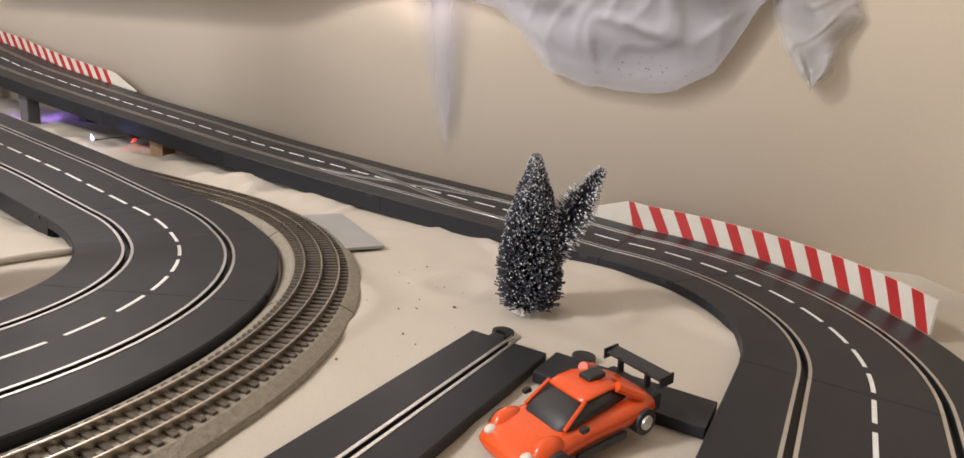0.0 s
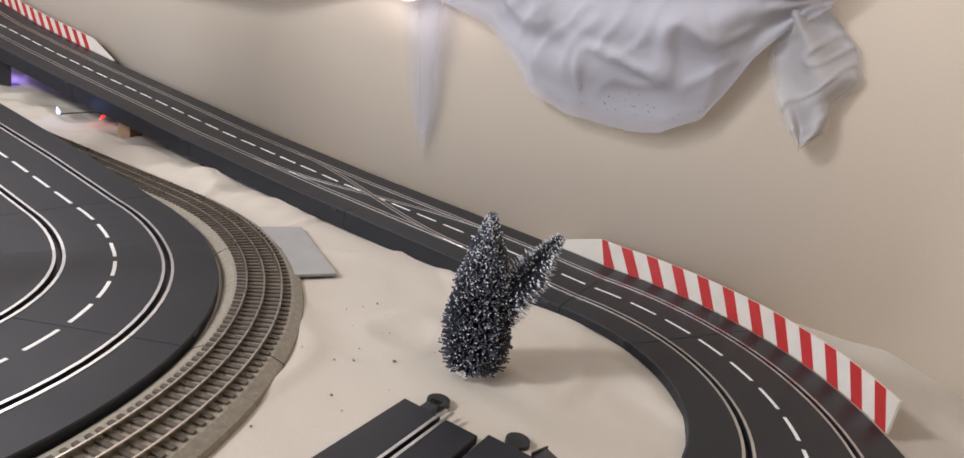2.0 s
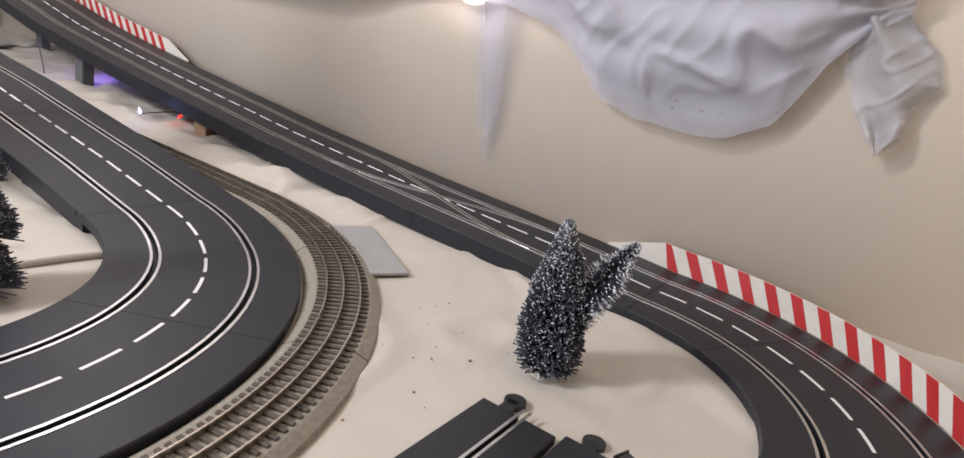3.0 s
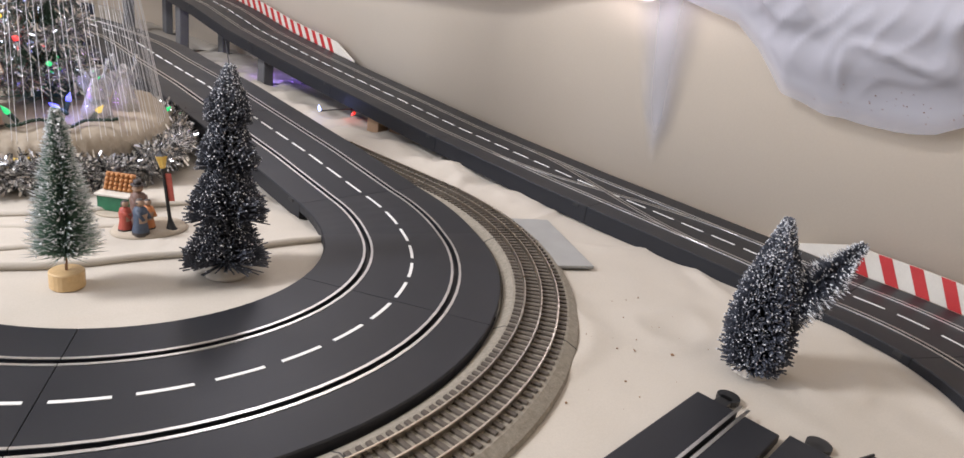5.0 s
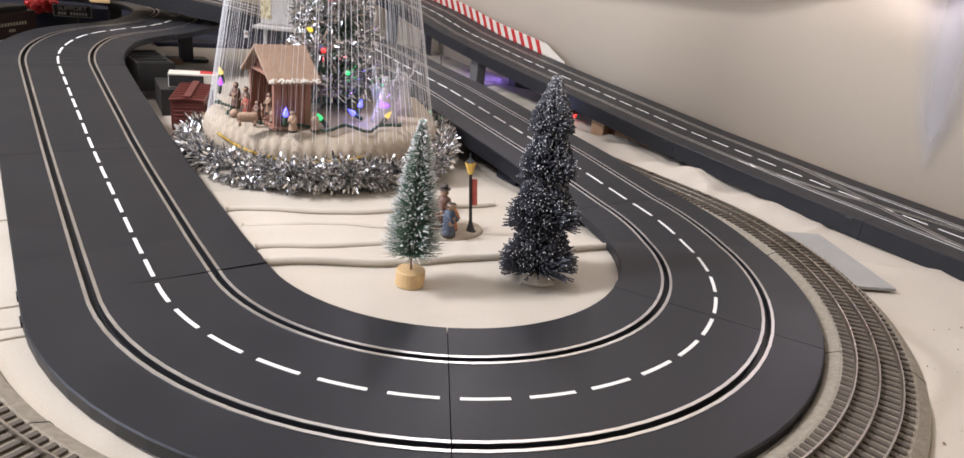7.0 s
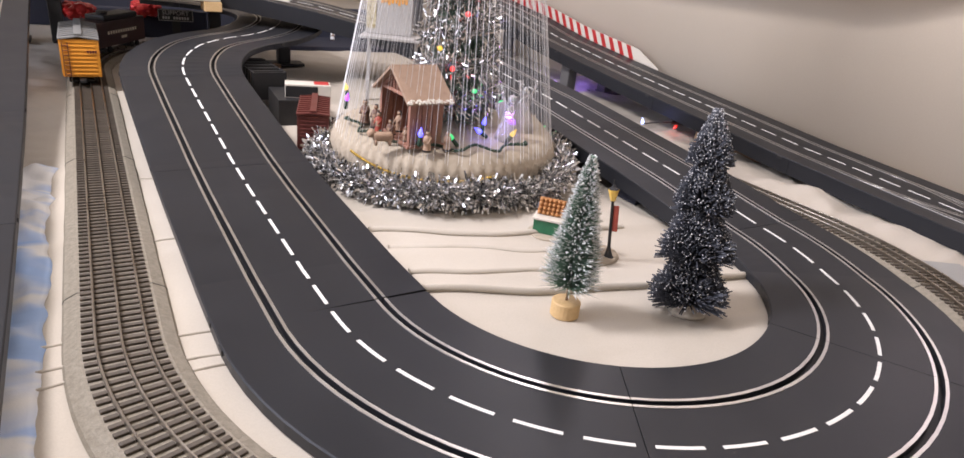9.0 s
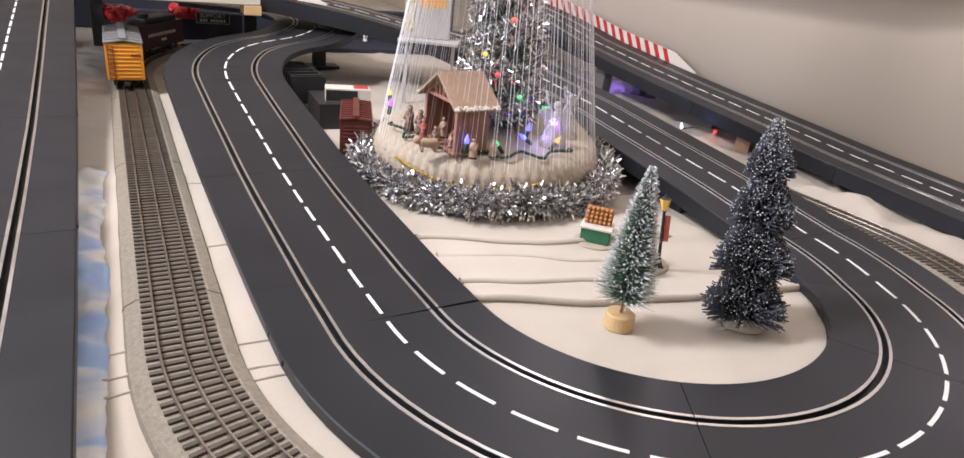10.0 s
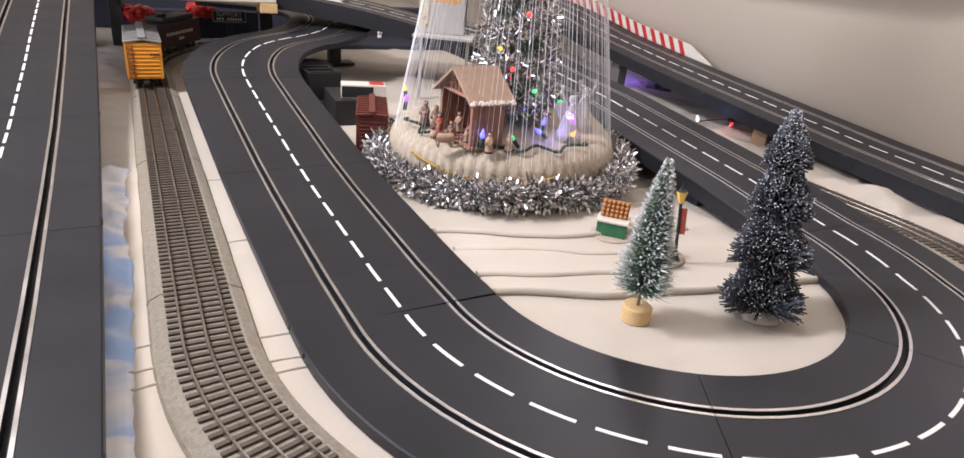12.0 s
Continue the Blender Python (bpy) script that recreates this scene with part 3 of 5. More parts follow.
def bulb_bm(length=0.013, r=0.0036):
    bm = bmesh.new()
    lathe(bm, [(0.0022, 0.0), (r, length * 0.28), (r * 0.92, length * 0.45), (r * 0.5, length * 0.75), (0.0006, length)], 10)
    return bm


def light_string(points, bulbs, label):
    s = thing("string_lights", None, label, "string lights")
    for twist in (0.0, math.pi):
        v, f = [], []
        pts = [Vector(p) for p in points]
        dense = []
        for i in range(len(pts) - 1):
            for k in range(8):
                dense.append(pts[i].lerp(pts[i + 1], k / 8))
        for i, p in enumerate(dense):
            dense[i] = p + Vector((0, math.sin(i * 1.1 + twist), math.cos(i * 1.1 + twist))) * 0.0014
        seg = 5
        for i, p in enumerate(dense):
            d = (dense[min(i + 1, len(dense) - 1)] - dense[max(0, i - 1)]).normalized()
            a = d.cross(Vector((0, 0, 1))).normalized()
            b = a.cross(d)
            for k in range(seg):
                w = 2 * math.pi * k / seg
                v.append(p + (a * math.cos(w) + b * math.sin(w)) * 0.0012)
        for i in range(len(dense) - 1):
            for k in range(seg):
                f.append((i * seg + k, i * seg + (k + 1) % seg, (i + 1) * seg + (k + 1) % seg, (i + 1) * seg + k))
        mesh_object("wire", v, f, M_WIRE, s, "", True)
    for p, direction, colour in bulbs:
        q = Vector(direction).normalized().to_track_quat("Z", "Y").to_matrix().to_4x4()
        bm = bmesh.new()
        lathe(bm, [(0.0022, -0.012), (0.003, -0.010), (0.003, 0.0), (0.0024, 0.001)], 10, Matrix.Translation(p) @ q)
        socket = part("socket", bm, M_WIRE, s, "", True)
        bm = bulb_bm()
        bmesh.ops.transform(bm, matrix=Matrix.Translation(p) @ q, verts=bm.verts)
        part("bulb", bm, GLOW[colour], socket, colour + " glowing bulb", True)
    return s


def island():
    t = thing("display_island", Matrix.Translation(IC), "round display island wrapped in white cotton batting", "display base")
    v, f = [], []
    prof = [(0.150, 0.0), (0.160, 0.012), (0.168, 0.03), (0.171, 0.05), (0.166, 0.064), (0.152, 0.074), (0.12, 0.078), (0.07, 0.080), (0.0, 0.080)]
    seg = 480
    for r, z in prof:
        for i in range(seg):
            a = 2 * math.pi * i / seg
            w = 0.0035 * noise.noise(Vector((math.cos(a) * 4, math.sin(a) * 4, z * 30))) + 0.0010 * math.sin(a * 70 + 1.5 * math.sin(a * 5)) * (1 if 0.005 < z < 0.07 else 0)
            v.append(((r + w) * math.cos(a), (r + w) * math.sin(a), z + (0.004 * noise.noise(Vector((r * 30, a * 3, 2))) if z > 0.06 else 0) + (0.016 * math.exp(-((r * math.cos(a) - 0.13) ** 2 + (r * math.sin(a)) ** 2) / 0.003) if z > 0.055 else 0)))
    for j in range(len(prof) - 1):
        for i in range(seg):
            f.append((j * seg + i, j * seg + (i + 1) % seg, (j + 1) * seg + (i + 1) % seg, (j + 1) * seg + i))
    mesh_object("cotton_cover", v, f, M_COTTON, t, "", True)
    # loose cotton fibres
    rng = random.Random(11)
    v, f = [], []
    for i in range(5000):
        a = rng.uniform(0, 2 * math.pi)
        k = rng.random()
        r, z = (0.170, rng.uniform(0.01, 0.062)) if k < 0.55 else (rng.uniform(0.06, 0.166), 0.078)
        p = Vector((r * math.cos(a), r * math.sin(a), z))
        n = Vector((math.cos(a), math.sin(a), 0.2)) if k < 0.55 else Vector((rng.uniform(-1, 1), rng.uniform(-1, 1), 1.0))
        d = (n.normalized() + Vector((rng.uniform(-1, 1), rng.uniform(-1, 1), rng.uniform(-1, 1))) * 0.9).normalized()
        s = d.orthogonal().normalized() * 0.00022
        b = len(v)
        v += [p - s, p + s, p + d * rng.uniform(0.004, 0.010)]
        f.append((b, b + 1, b + 2))
    tagged(mesh_object("cotton_fluff", v, f, M_COTTON, t), kind="stuff")
    # gold bead chain sagging round the side
    bm = bmesh.new()
    for i in range(62):
        a = radians(196 + i * 1.15)
        z = 0.056 - 0.012 * math.sin(math.pi * i / 61) - 0.006 * i / 61
        ball(bm, 0.0019, pose(0.1735 * math.cos(a), 0.173 * math.sin(a), z), 8, 5)
    part("bead_chain", bm, M_GOLD, t, "gold bead chain", True)
    return t


island()


def tinsel(points, count, spread, length, width, rng, outward=None):
    """Creased foil strips thrown round the points."""
    v, f = [], []
    for i in range(count):
        p = Vector(rng.choice(points))
        d = Vector((rng.gauss(0, 1), rng.gauss(0, 1), rng.gauss(0, 1))).normalized()
        c = p + d * spread * rng.uniform(0.15, 0.75)
        L = length * rng.uniform(0.6, 1.25)
        side = d.orthogonal().normalized()
        side.rotate(Matrix.Rotation(rng.uniform(0, 6.28), 3, d))
        w = side * width * rng.uniform(0.6, 1.3)
        bend = (side.cross(d)) * L * rng.uniform(-0.25, 0.25)
        b = len(v)
        v += [c - w, c + w, c + d * L * 0.5 + w + bend, c + d * L * 0.5 - w + bend, c + d * L + w * 0.8 + bend * 0.4, c + d * L - w * 0.8 + bend * 0.4]
        f += [(b, b + 1, b + 2, b + 3), (b + 3, b + 2, b + 4, b + 5)]
    return v, f


def garland():
    rng = random.Random(21)
    t = thing("tinsel_garland", Matrix.Translation(IC), "shaggy silver tinsel garland round the cotton island", "garland")
    ring = []
    for i in range(400):
        a = 2 * math.pi * i / 400
        r = 0.184 + 0.004 * math.sin(a * 5)
        ring.append((r * math.cos(a), r * math.sin(a), 0.024 + 0.005 * math.sin(a * 3 + 1) + (0.016 if -0.9 < math.atan2(math.sin(a + 0.2), math.cos(a + 0.2)) < 0.75 else 0)))
    s = [(x, y, z, 2 * math.pi * i / 400 + up) for i, (x, y, z) in enumerate(ring)]
    mesh_object("core_cord", *sweep(s + [s[0]], [(0.001, 0.001), (-0.001, 0.001), (-0.001, -0.001), (0.001, -0.001)], True, False), M_TINSEL, t)
    v, f = tinsel(ring, 14500, 0.024, 0.013, 0.0014, rng)
    v = [(p[0], p[1], max(p[2], 0.0015)) for p in v]
    tagged(mesh_object("foil_fringe", v, f, M_TINSEL, t), kind="stuff")
    return t


garland()


def tinsel_tree():
    rng = random.Random(31)
    t = thing("tinsel_tree", pose(IC.x + 0.012, IC.y + 0.0, 0.079), "slim artificial tree wound with silver tinsel on the cotton island", "christmas tree")
    bm = bmesh.new()
    rod(bm, (0, 0, 0), (0, 0, 0.42), 0.004, 8, 0.0015)
    part("trunk", bm, M_BROWNWOOD, t)

    def reach(z):
        return 0.066 * (1 - z / 0.50) + 0.004
    v, f, tips = bristles(5200, reach, 0.004, 0.42, rng, 0.15, 0.0008)
    mesh_object("needles", v, f, M_GREEN, t)
    spiral = []
    for i in range(700):
        z = 0.42 * i / 700
        a = i * 0.075
        r = reach(z) * 0.82
        spiral.append((r * math.cos(a), r * math.sin(a), z + 0.006 + rng.uniform(-0.012, 0.012)))
    v, f = tinsel(spiral, 15000, 0.017, 0.014, 0.0011, rng)
    tagged(mesh_object("tinsel_wrap", v, f, M_TINSEL, t), kind="stuff")
    for a, z, c in ((235, 0.088, "red"), (250, 0.162, "red"), (215, 0.113, "yellow"), (330, 0.035, "green"), (265, 0.06, "green")):
        r = reach(z) + 0.001
        d = Vector((math.cos(radians(a)), math.sin(radians(a)), 0.3)).normalized()
        bm = bulb_bm()
        bmesh.ops.transform(bm, matrix=Matrix.Translation((r * math.cos(radians(a)), r * math.sin(radians(a)), z)) @ d.to_track_quat("Z", "Y").to_matrix().to_4x4(), verts=bm.verts)
        part("bulb", bm, GLOW[c], t, c + " glowing bulb", True)
    return t


tinsel_tree()

M_STRAND = material("clear_strand", (0.70, 0.71, 0.74), (0.86, 0.87, 0.9), 0.3, 0, 50, 0, 300)


def strand_cone():
    rng = random.Random(41)
    t = thing("strand_canopy", Matrix.Translation(IC), "cone of fine clear strands stretched over the island", "string canopy")
    apex = Vector((0.0, 0.0, 0.95))
    bm = bmesh.new()
    lathe(bm, [(0.004, 0.93), (0.008, 0.945), (0.008, 0.96), (0.004, 0.97)], 12)
    part("top_ring", bm, M_TINSEL, t)
    for i in range(110):
        a = 2 * math.pi * (i + rng.uniform(-0.35, 0.35)) / 110
        foot = Vector((0.166 * math.cos(a), 0.166 * math.sin(a), 0.058 + rng.uniform(-0.004, 0.006)))
        bm = bmesh.new()
        rod(bm, foot, apex + Vector((0.005 * math.cos(a), 0.005 * math.sin(a), 0)), 0.00026, 3)
        part("strand", bm, M_STRAND, t)
    return t


strand_cone()

M_HUT = material("stained_wood", (0.22, 0.105, 0.075), (0.38, 0.20, 0.145), 0.7, 0, 60, 0.3, 500)
M_THATCH = material("cork_roof", (0.25, 0.165, 0.115), (0.41, 0.29, 0.215), 0.9, 0, 90, 0.8, 900)
M_SNOWEDGE = material("glitter_snow", (0.62, 0.58, 0.5), (0.85, 0.83, 0.78), 0.7, 0, 300, 0.8, 900, spread=0.3)


def stable():
    t = thing("toy_stable", pose(-0.090, 0.297, 0.076, 0, 0, 3), "small brown wooden nativity stable with a cork roof", "toy stable")
    lx, ly, h, ridge = 0.047, 0.086, 0.062, 0.092
    bm = bmesh.new()
    box(bm, (lx + 0.01, ly + 0.01, 0.004), pose(0, 0, 0.002), 0.001)
    part("floor_board", bm, M_HUT, t)
    for sy in (-1, 1):
        n = 6
        for i in range(n):
            bm = bmesh.new()
            w = lx / n
            box(bm, (w - 0.0008, 0.003, h), pose(-lx / 2 + w * (i + 0.5), sy * ly / 2, 0.004 + h / 2), 0.0005)
            part("plank", bm, M_HUT, t)
    # back gable of planks cut to the slope
    n = 8
    for i in range(n):
        w = ly / n
        y = -ly / 2 + w * (i + 0.5)
        top = h + (ridge - h) * (1 - abs(y) / (ly / 2))
        bm = bmesh.new()
        box(bm, (0.003, w - 0.0008, top), pose(lx / 2, y, 0.004 + top / 2), 0.0005)
        part("plank", bm, M_HUT, t)
    # front frame
    for y in (-ly / 2, ly / 2):
        bm = bmesh.new()
        box(bm, (0.005, 0.006, h + 0.002), pose(-lx / 2, y, 0.004 + h / 2), 0.0006)
        part("post", bm, M_HUT, t)
    for s in (-1, 1):
        bm = bmesh.new()
        rod(bm, (-lx / 2, s * ly / 2, h + 0.002), (-lx / 2, 0, ridge + 0.002), 0.003, 6)
        part("rafter", bm, M_HUT, t)
    bm = bmesh.new()
    for k in range(5):
        y = -0.02 + 0.010 * k
        rod(bm, (-lx / 2 + 0.001, y, h + 0.003), (-lx / 2 + 0.001, y, ridge - abs(y) * 0.8), 0.0022, 5)
    rod(bm, (-lx / 2, -ly / 2, h + 0.003), (-lx / 2, ly / 2, h + 0.003), 0.0024, 6)
    part("gable_slats", bm, M_HUT, t)
    slope = math.atan2(ridge - h, ly / 2)
    length = math.hypot(ridge - h, ly / 2) + 0.016
    for s in (-1, 1):
        bm = bmesh.new()
        m = pose(0, 0, ridge + 0.006) @ Matrix.Rotation(-s * slope, 4, "X") @ Matrix.Translation((0, s * (length / 2 - 0.002), 0))
        box(bm, (lx + 0.022, length, 0.004), m, 0.0008)
        roof = part("roof_panel", bm, M_THATCH, t)
        bm = bmesh.new()
        rng = random.Random(50 + s)
        for i in range(70):
            p = m @ Vector((rng.uniform(-lx / 2 - 0.01, lx / 2 + 0.01), s * (length / 2 - rng.uniform(0, 0.006)), 0.0015))
            ball(bm, rng.uniform(0.0010, 0.0022), Matrix.Translation(p), 6, 4)
        part("snow_edge", bm, M_SNOWEDGE, roof, "crusted snow along the eave")
    return t


stable()

M_FIGBROWN = material("figure_brown", (0.10, 0.05, 0.035), (0.2, 0.12, 0.09), 0.6, 0, 150, 0.1, 500)
M_FIGCREAM = material("figure_cream", (0.30, 0.19, 0.125), (0.46, 0.32, 0.225), 0.6, 0, 150, 0.1, 500)
M_FIGRED = material("figure_red", (0.28, 0.04, 0.03), (0.44, 0.10, 0.06), 0.6, 0, 150, 0.1, 500)
M_FIGORANGE = material("figure_orange", (0.50, 0.16, 0.05), (0.62, 0.27, 0.10), 0.6, 0, 150, 0.1, 500)
M_FIGDARK = material("figure_dark", (0.03, 0.024, 0.022), (0.07, 0.055, 0.05), 0.6, 0, 150, 0.1, 500)
M_FIGBLUE = material("figure_blue", (0.03, 0.045, 0.075), (0.08, 0.10, 0.14), 0.6, 0, 150, 0.1, 500)
M_FIGGREEN = material("figure_green", (0.015, 0.10, 0.05), (0.03, 0.17, 0.08), 0.5, 0, 150, 0.1, 500)


def figurine(m, h, mat, label, seed=0, hat=False):
    """A plain standing figure, one mesh."""
    rng = random.Random(seed)
    bm = bmesh.new()
    w = h * 0.19
    lathe(bm, [(w * 1.15, 0.0), (w * 1.1, h * 0.1), (w * 0.85, h * 0.35), (w * 0.95, h * 0.6), (w * 0.75, h * 0.74), (w * 0.35, h * 0.78), (w * 0.3, h * 0.8)], 12)
    ball(bm, h * 0.115, pose(0, 0, h * 0.88), 10, 7)
    for s in (-1, 1):
        rod(bm, (s * w * 0.8, 0, h * 0.68), (s * w * 0.55, -w * 1.1, h * 0.45), h * 0.05, 6)
    if hat:
        cone(bm, h * 0.15, h * 0.15, h * 0.015, pose(0, 0, h * 0.95), 12)
        cone(bm, h * 0.09, h * 0.085, h * 0.10, pose(0, 0, h * 0.96), 12)
    ob = part("figurine", bm, mat, None, "", True)
    ob.data.materials.append(M_FIGCREAM)
    ob.data.materials.append(M_FIGDARK)
    for p in ob.data.polygons:
        z, front = p.center.z / h, p.center.y < 0
        if z > 0.93 or (z > 0.79 and not front) or z < 0.12:
            p.material_index = 2
        elif z > 0.79 or (front and 0.40 < z < 0.52 and abs(p.center.x) < w * 0.8):
            p.material_index = 1
    ob.matrix_world = m
    return tagged(ob, label, "figurine", "figurines on the island" if h < 0.04 else "carol singers")


for x, y, h, mat in ((-0.122, 0.345, 0.034, M_FIGBROWN), (-0.128, 0.318, 0.030, M_FIGRED), (-0.122, 0.292, 0.026, M_FIGBROWN), (-0.130, 0.365, 0.036, M_FIGBROWN)):
    figurine(pose(x, y, 0.079, 0, 0, -60), h, mat, "small dark painted nativity figure in front of the stable", int(h * 1000))
for x, y, h, mat in ((-0.098, 0.318, 0.030, M_FIGCREAM), (-0.094, 0.288, 0.026, M_FIGRED), (-0.108, 0.272, 0.020, M_FIGCREAM), (-0.112, 0.305, 0.018, M_FIGCREAM)):
    figurine(pose(x, y, 0.080, 0, 0, -75), h, mat, "small painted nativity figure standing inside the stable", int(h * 2000))
figurine(pose(-0.095, 0.232, 0.077, 0, 0, -40), 0.028, M_FIGCREAM, "small pale kneeling nativity figure beside the stable", 8)
figurine(pose(-0.066, 0.232, 0.077, 0, 0, -20), 0.026, M_FIGCREAM, "small pale kneeling nativity figure beside the stable", 9)


def animal(m):
    bm = bmesh.new()
    box(bm, (0.026, 0.012, 0.012), pose(0, 0, 0.011), 0.004)
    ball(bm, 0.006, pose(-0.015, 0, 0.015), 8, 6)
    for x in (-0.009, 0.009):
        for y in (-0.004, 0.004):
            cone(bm, 0.002, 0.002, 0.008, pose(x, y, 0), 6)
    ob = part("animal_figurine", bm, M_FIGCREAM, None, "", True)
    ob.matrix_world = m
    return tagged(ob, "small tan lying animal figure on the cotton", "figurine")


animal(pose(-0.142, 0.268, 0.078, 0, 0, -15))

M_CLEAR = clear("clear_acrylic", (0.95, 0.96, 1.0), 0.18, 0.75)


def clear_angel(m):
    bm = bmesh.new()
    lathe(bm, [(0.020, 0.0), (0.017, 0.012), (0.010, 0.034), (0.006, 0.046), (0.003, 0.052)], 14)
    ball(bm, 0.0068, pose(0, 0, 0.058), 10, 8)
    for s in (-1, 1):
        rod(bm, (s * 0.004, 0, 0.045), (s * 0.014, -0.004, 0.062), 0.0022, 6)
        rod(bm, (s * 0.014, -0.004, 0.062), (s * 0.017, -0.004, 0.078), 0.0020, 6, 0.0028)
        box(bm, (0.016, 0.002, 0.026), pose(s * 0.012, 0.007, 0.040, 15, s * 25, 0), 0.0008)
    ob = part("angel_ornament", bm, M_CLEAR, None, "", True)
    ob.matrix_world = m
    return tagged(ob, "clear acrylic angel ornament on the cotton", "ornament")


clear_angel(pose(0.048, 0.262, 0.078, 0, 0, -30))
clear_angel(pose(0.095, 0.300, 0.078, 0, 0, 10))

# the string of lights lies along the front of the island
wire_pts = []
for i, a in enumerate(np.linspace(168, 300, 34)):
    r = 0.146 + 0.009 * math.sin(i * 1.3)
    wire_pts.append((IC.x + r * math.cos(radians(a)), IC.y + r * math.sin(radians(a)), 0.081 + 0.003 * math.sin(i * 0.9)))
light_string(wire_pts, [
    ((-0.137, 0.425, 0.098), (0.1, -0.1, 1), "purple"),
    ((-0.128, 0.452, 0.108), (-0.2, 0.1, 1), "yellow"),
    ((-0.102, 0.240, 0.094), (0.1, 0.1, 1), "blue"),
    ((-0.052, 0.243, 0.088), (-0.6, 0.2, 0.8), "green"),
    ((0.006, 0.268, 0.088), (-0.7, 0.1, 0.5), "blue"),
    ((0.022, 0.290, 0.092), (0.3, 0.2, 0.9), "blue"),
    ((0.044, 0.250, 0.086), (0.5, 0, 0.6), "yellow"),
    ((0.060, 0.292, 0.088), (0.8, 0, 0.3), "purple"),
    ((0.168, 0.352, 0.062), (0.6, -0.3, 0.6), "green"),
], "dark green cord of coloured glowing bulbs on the island")
glow_spot("blue_bulb_light", (0.25, 0.25, 1.0), (0.012, 0.258, 0.098), 0.03)
glow_spot("purple_bulb_light", (0.6, 0.2, 1.0), (0.066, 0.285, 0.10), 0.006)


# ---------------------------------------------------------------- carol singers, cart and lamp post
def lamp_post(m):
    t = thing("toy_lamp_post", m, "black toy street lamp with a yellow lantern and red banner", "street lamp")
    bm = bmesh.new()
    lathe(bm, [(0.0075, 0.0), (0.0072, 0.003), (0.005, 0.006), (0.0032, 0.012), (0.002, 0.018), (0.0017, 0.073), (0.0028, 0.075)], 12)
    part("post", bm, M_BLACK, t, "", True)
    bm = bmesh.new()
    lathe(bm, [(0.0028, 0.075), (0.0062, 0.088), (0.0062, 0.089)], 6)
    part("lantern", bm, material("lantern_glass", (0.75, 0.45, 0.06), (0.9, 0.62, 0.14), 0.3, 0, 60), t, "yellow lantern")
    bm = bmesh.new()
    lathe(bm, [(0.0064, 0.089), (0.0030, 0.0915), (0.001, 0.095), (0.0006, 0.100)], 6)
    part("lantern_cap", bm, M_BLACK, t)
    bm = bmesh.new()
    box(bm, (0.0062, 0.0012, 0.032), pose(0.0048, 0, 0.053), 0.0004)
    part("banner", bm, M_FIGRED, t, "red banner")
    return t


lamp_post(pose(0.045, 0.013, 0.003, -3, -5, 0) @ pose(0, 0, 0, 0, 0, -40))

bm = bmesh.new()
lathe(bm, [(0.040, 0.0), (0.041, 0.002), (0.038, 0.005), (0.030, 0.006)], 28, pose(0.028, 0.030, 0.002) @ Matrix.Diagonal((1.0, 0.75, 1, 1)))
tagged(part("snow_pad", bm, M_COTTON, None, "", True), "rounded white snow pad under the carol singers", "figurine base")

figurine(pose(0.012, 0.012, 0.006, 0, 0, 30), 0.042, M_FIGBLUE, "dark blue coated carol singer figurine", 1)
figurine(pose(0.020, 0.040, 0.006, 0, 0, 10), 0.050, M_FIGBROWN, "brown coated carol singer figurine with a top hat", 2, True)
figurine(pose(0.024, 0.024, 0.006, 0, 0, 20), 0.036, M_FIGORANGE, "orange coated carol singer figurine", 5)
figurine(pose(0.002, 0.028, 0.006, 0, 0, 50), 0.036, M_FIGRED, "red coated carol singer figurine", 3)


def cart(m):
    t = thing("toy_cart", m, "green toy market cart heaped with brown pastries", "toy cart")
    bm = bmesh.new()
    box(bm, (0.036, 0.024, 0.018), pose(0, 0, 0.012), 0.001)
    part("body", bm, M_FIGGREEN, t)
    bm = bmesh.new()
    box(bm, (0.040, 0.028, 0.003), pose(0, 0, 0.0225), 0.001)
    part("counter", bm, M_WHITE, t, "white counter top")
    bm = bmesh.new()
    lathe(bm, [(0.026, 0.0), (0.026, 0.002), (0.022, 0.003)], 24)
    part("base", bm, M_COTTON, t, "white snowy base")
    rng = random.Random(5)
    pastry = material("pastry", (0.30, 0.12, 0.035), (0.5, 0.24, 0.08), 0.6, 0, 200, 0.3)
    bm = bmesh.new()
    box(bm, (0.034, 0.002, 0.022), pose(0, 0.006, 0.034, -25), 0.0005)
    part("tray", bm, pastry, t)
    for i in range(6):
        for j in range(4):
            bm = bmesh.new()
            ball(bm, 0.0026, pose(-0.014 + 0.0056 * i, 0.0005 + 0.0021 * j, 0.027 + 0.0050 * j), 8, 5)
            part("pastry", bm, pastry, t, "", True)
    return t


cart(pose(0.018, 0.100, 0.003, 0, 0, -46))
figurine(pose(0.028, 0.128, 0.004, 0, 0, -40), 0.042, M_FIGBLUE, "dark capped figurine behind the market cart", 7, True)


# ---------------------------------------------------------------- trains
def bars(name, m, rows, mat, parent, label):
    bm = bmesh.new()
    for x, z, w, h in rows:
        box(bm, (w, 0.0006, h), m @ pose(x, 0, z))
    return part(name, bm, mat, parent, label)


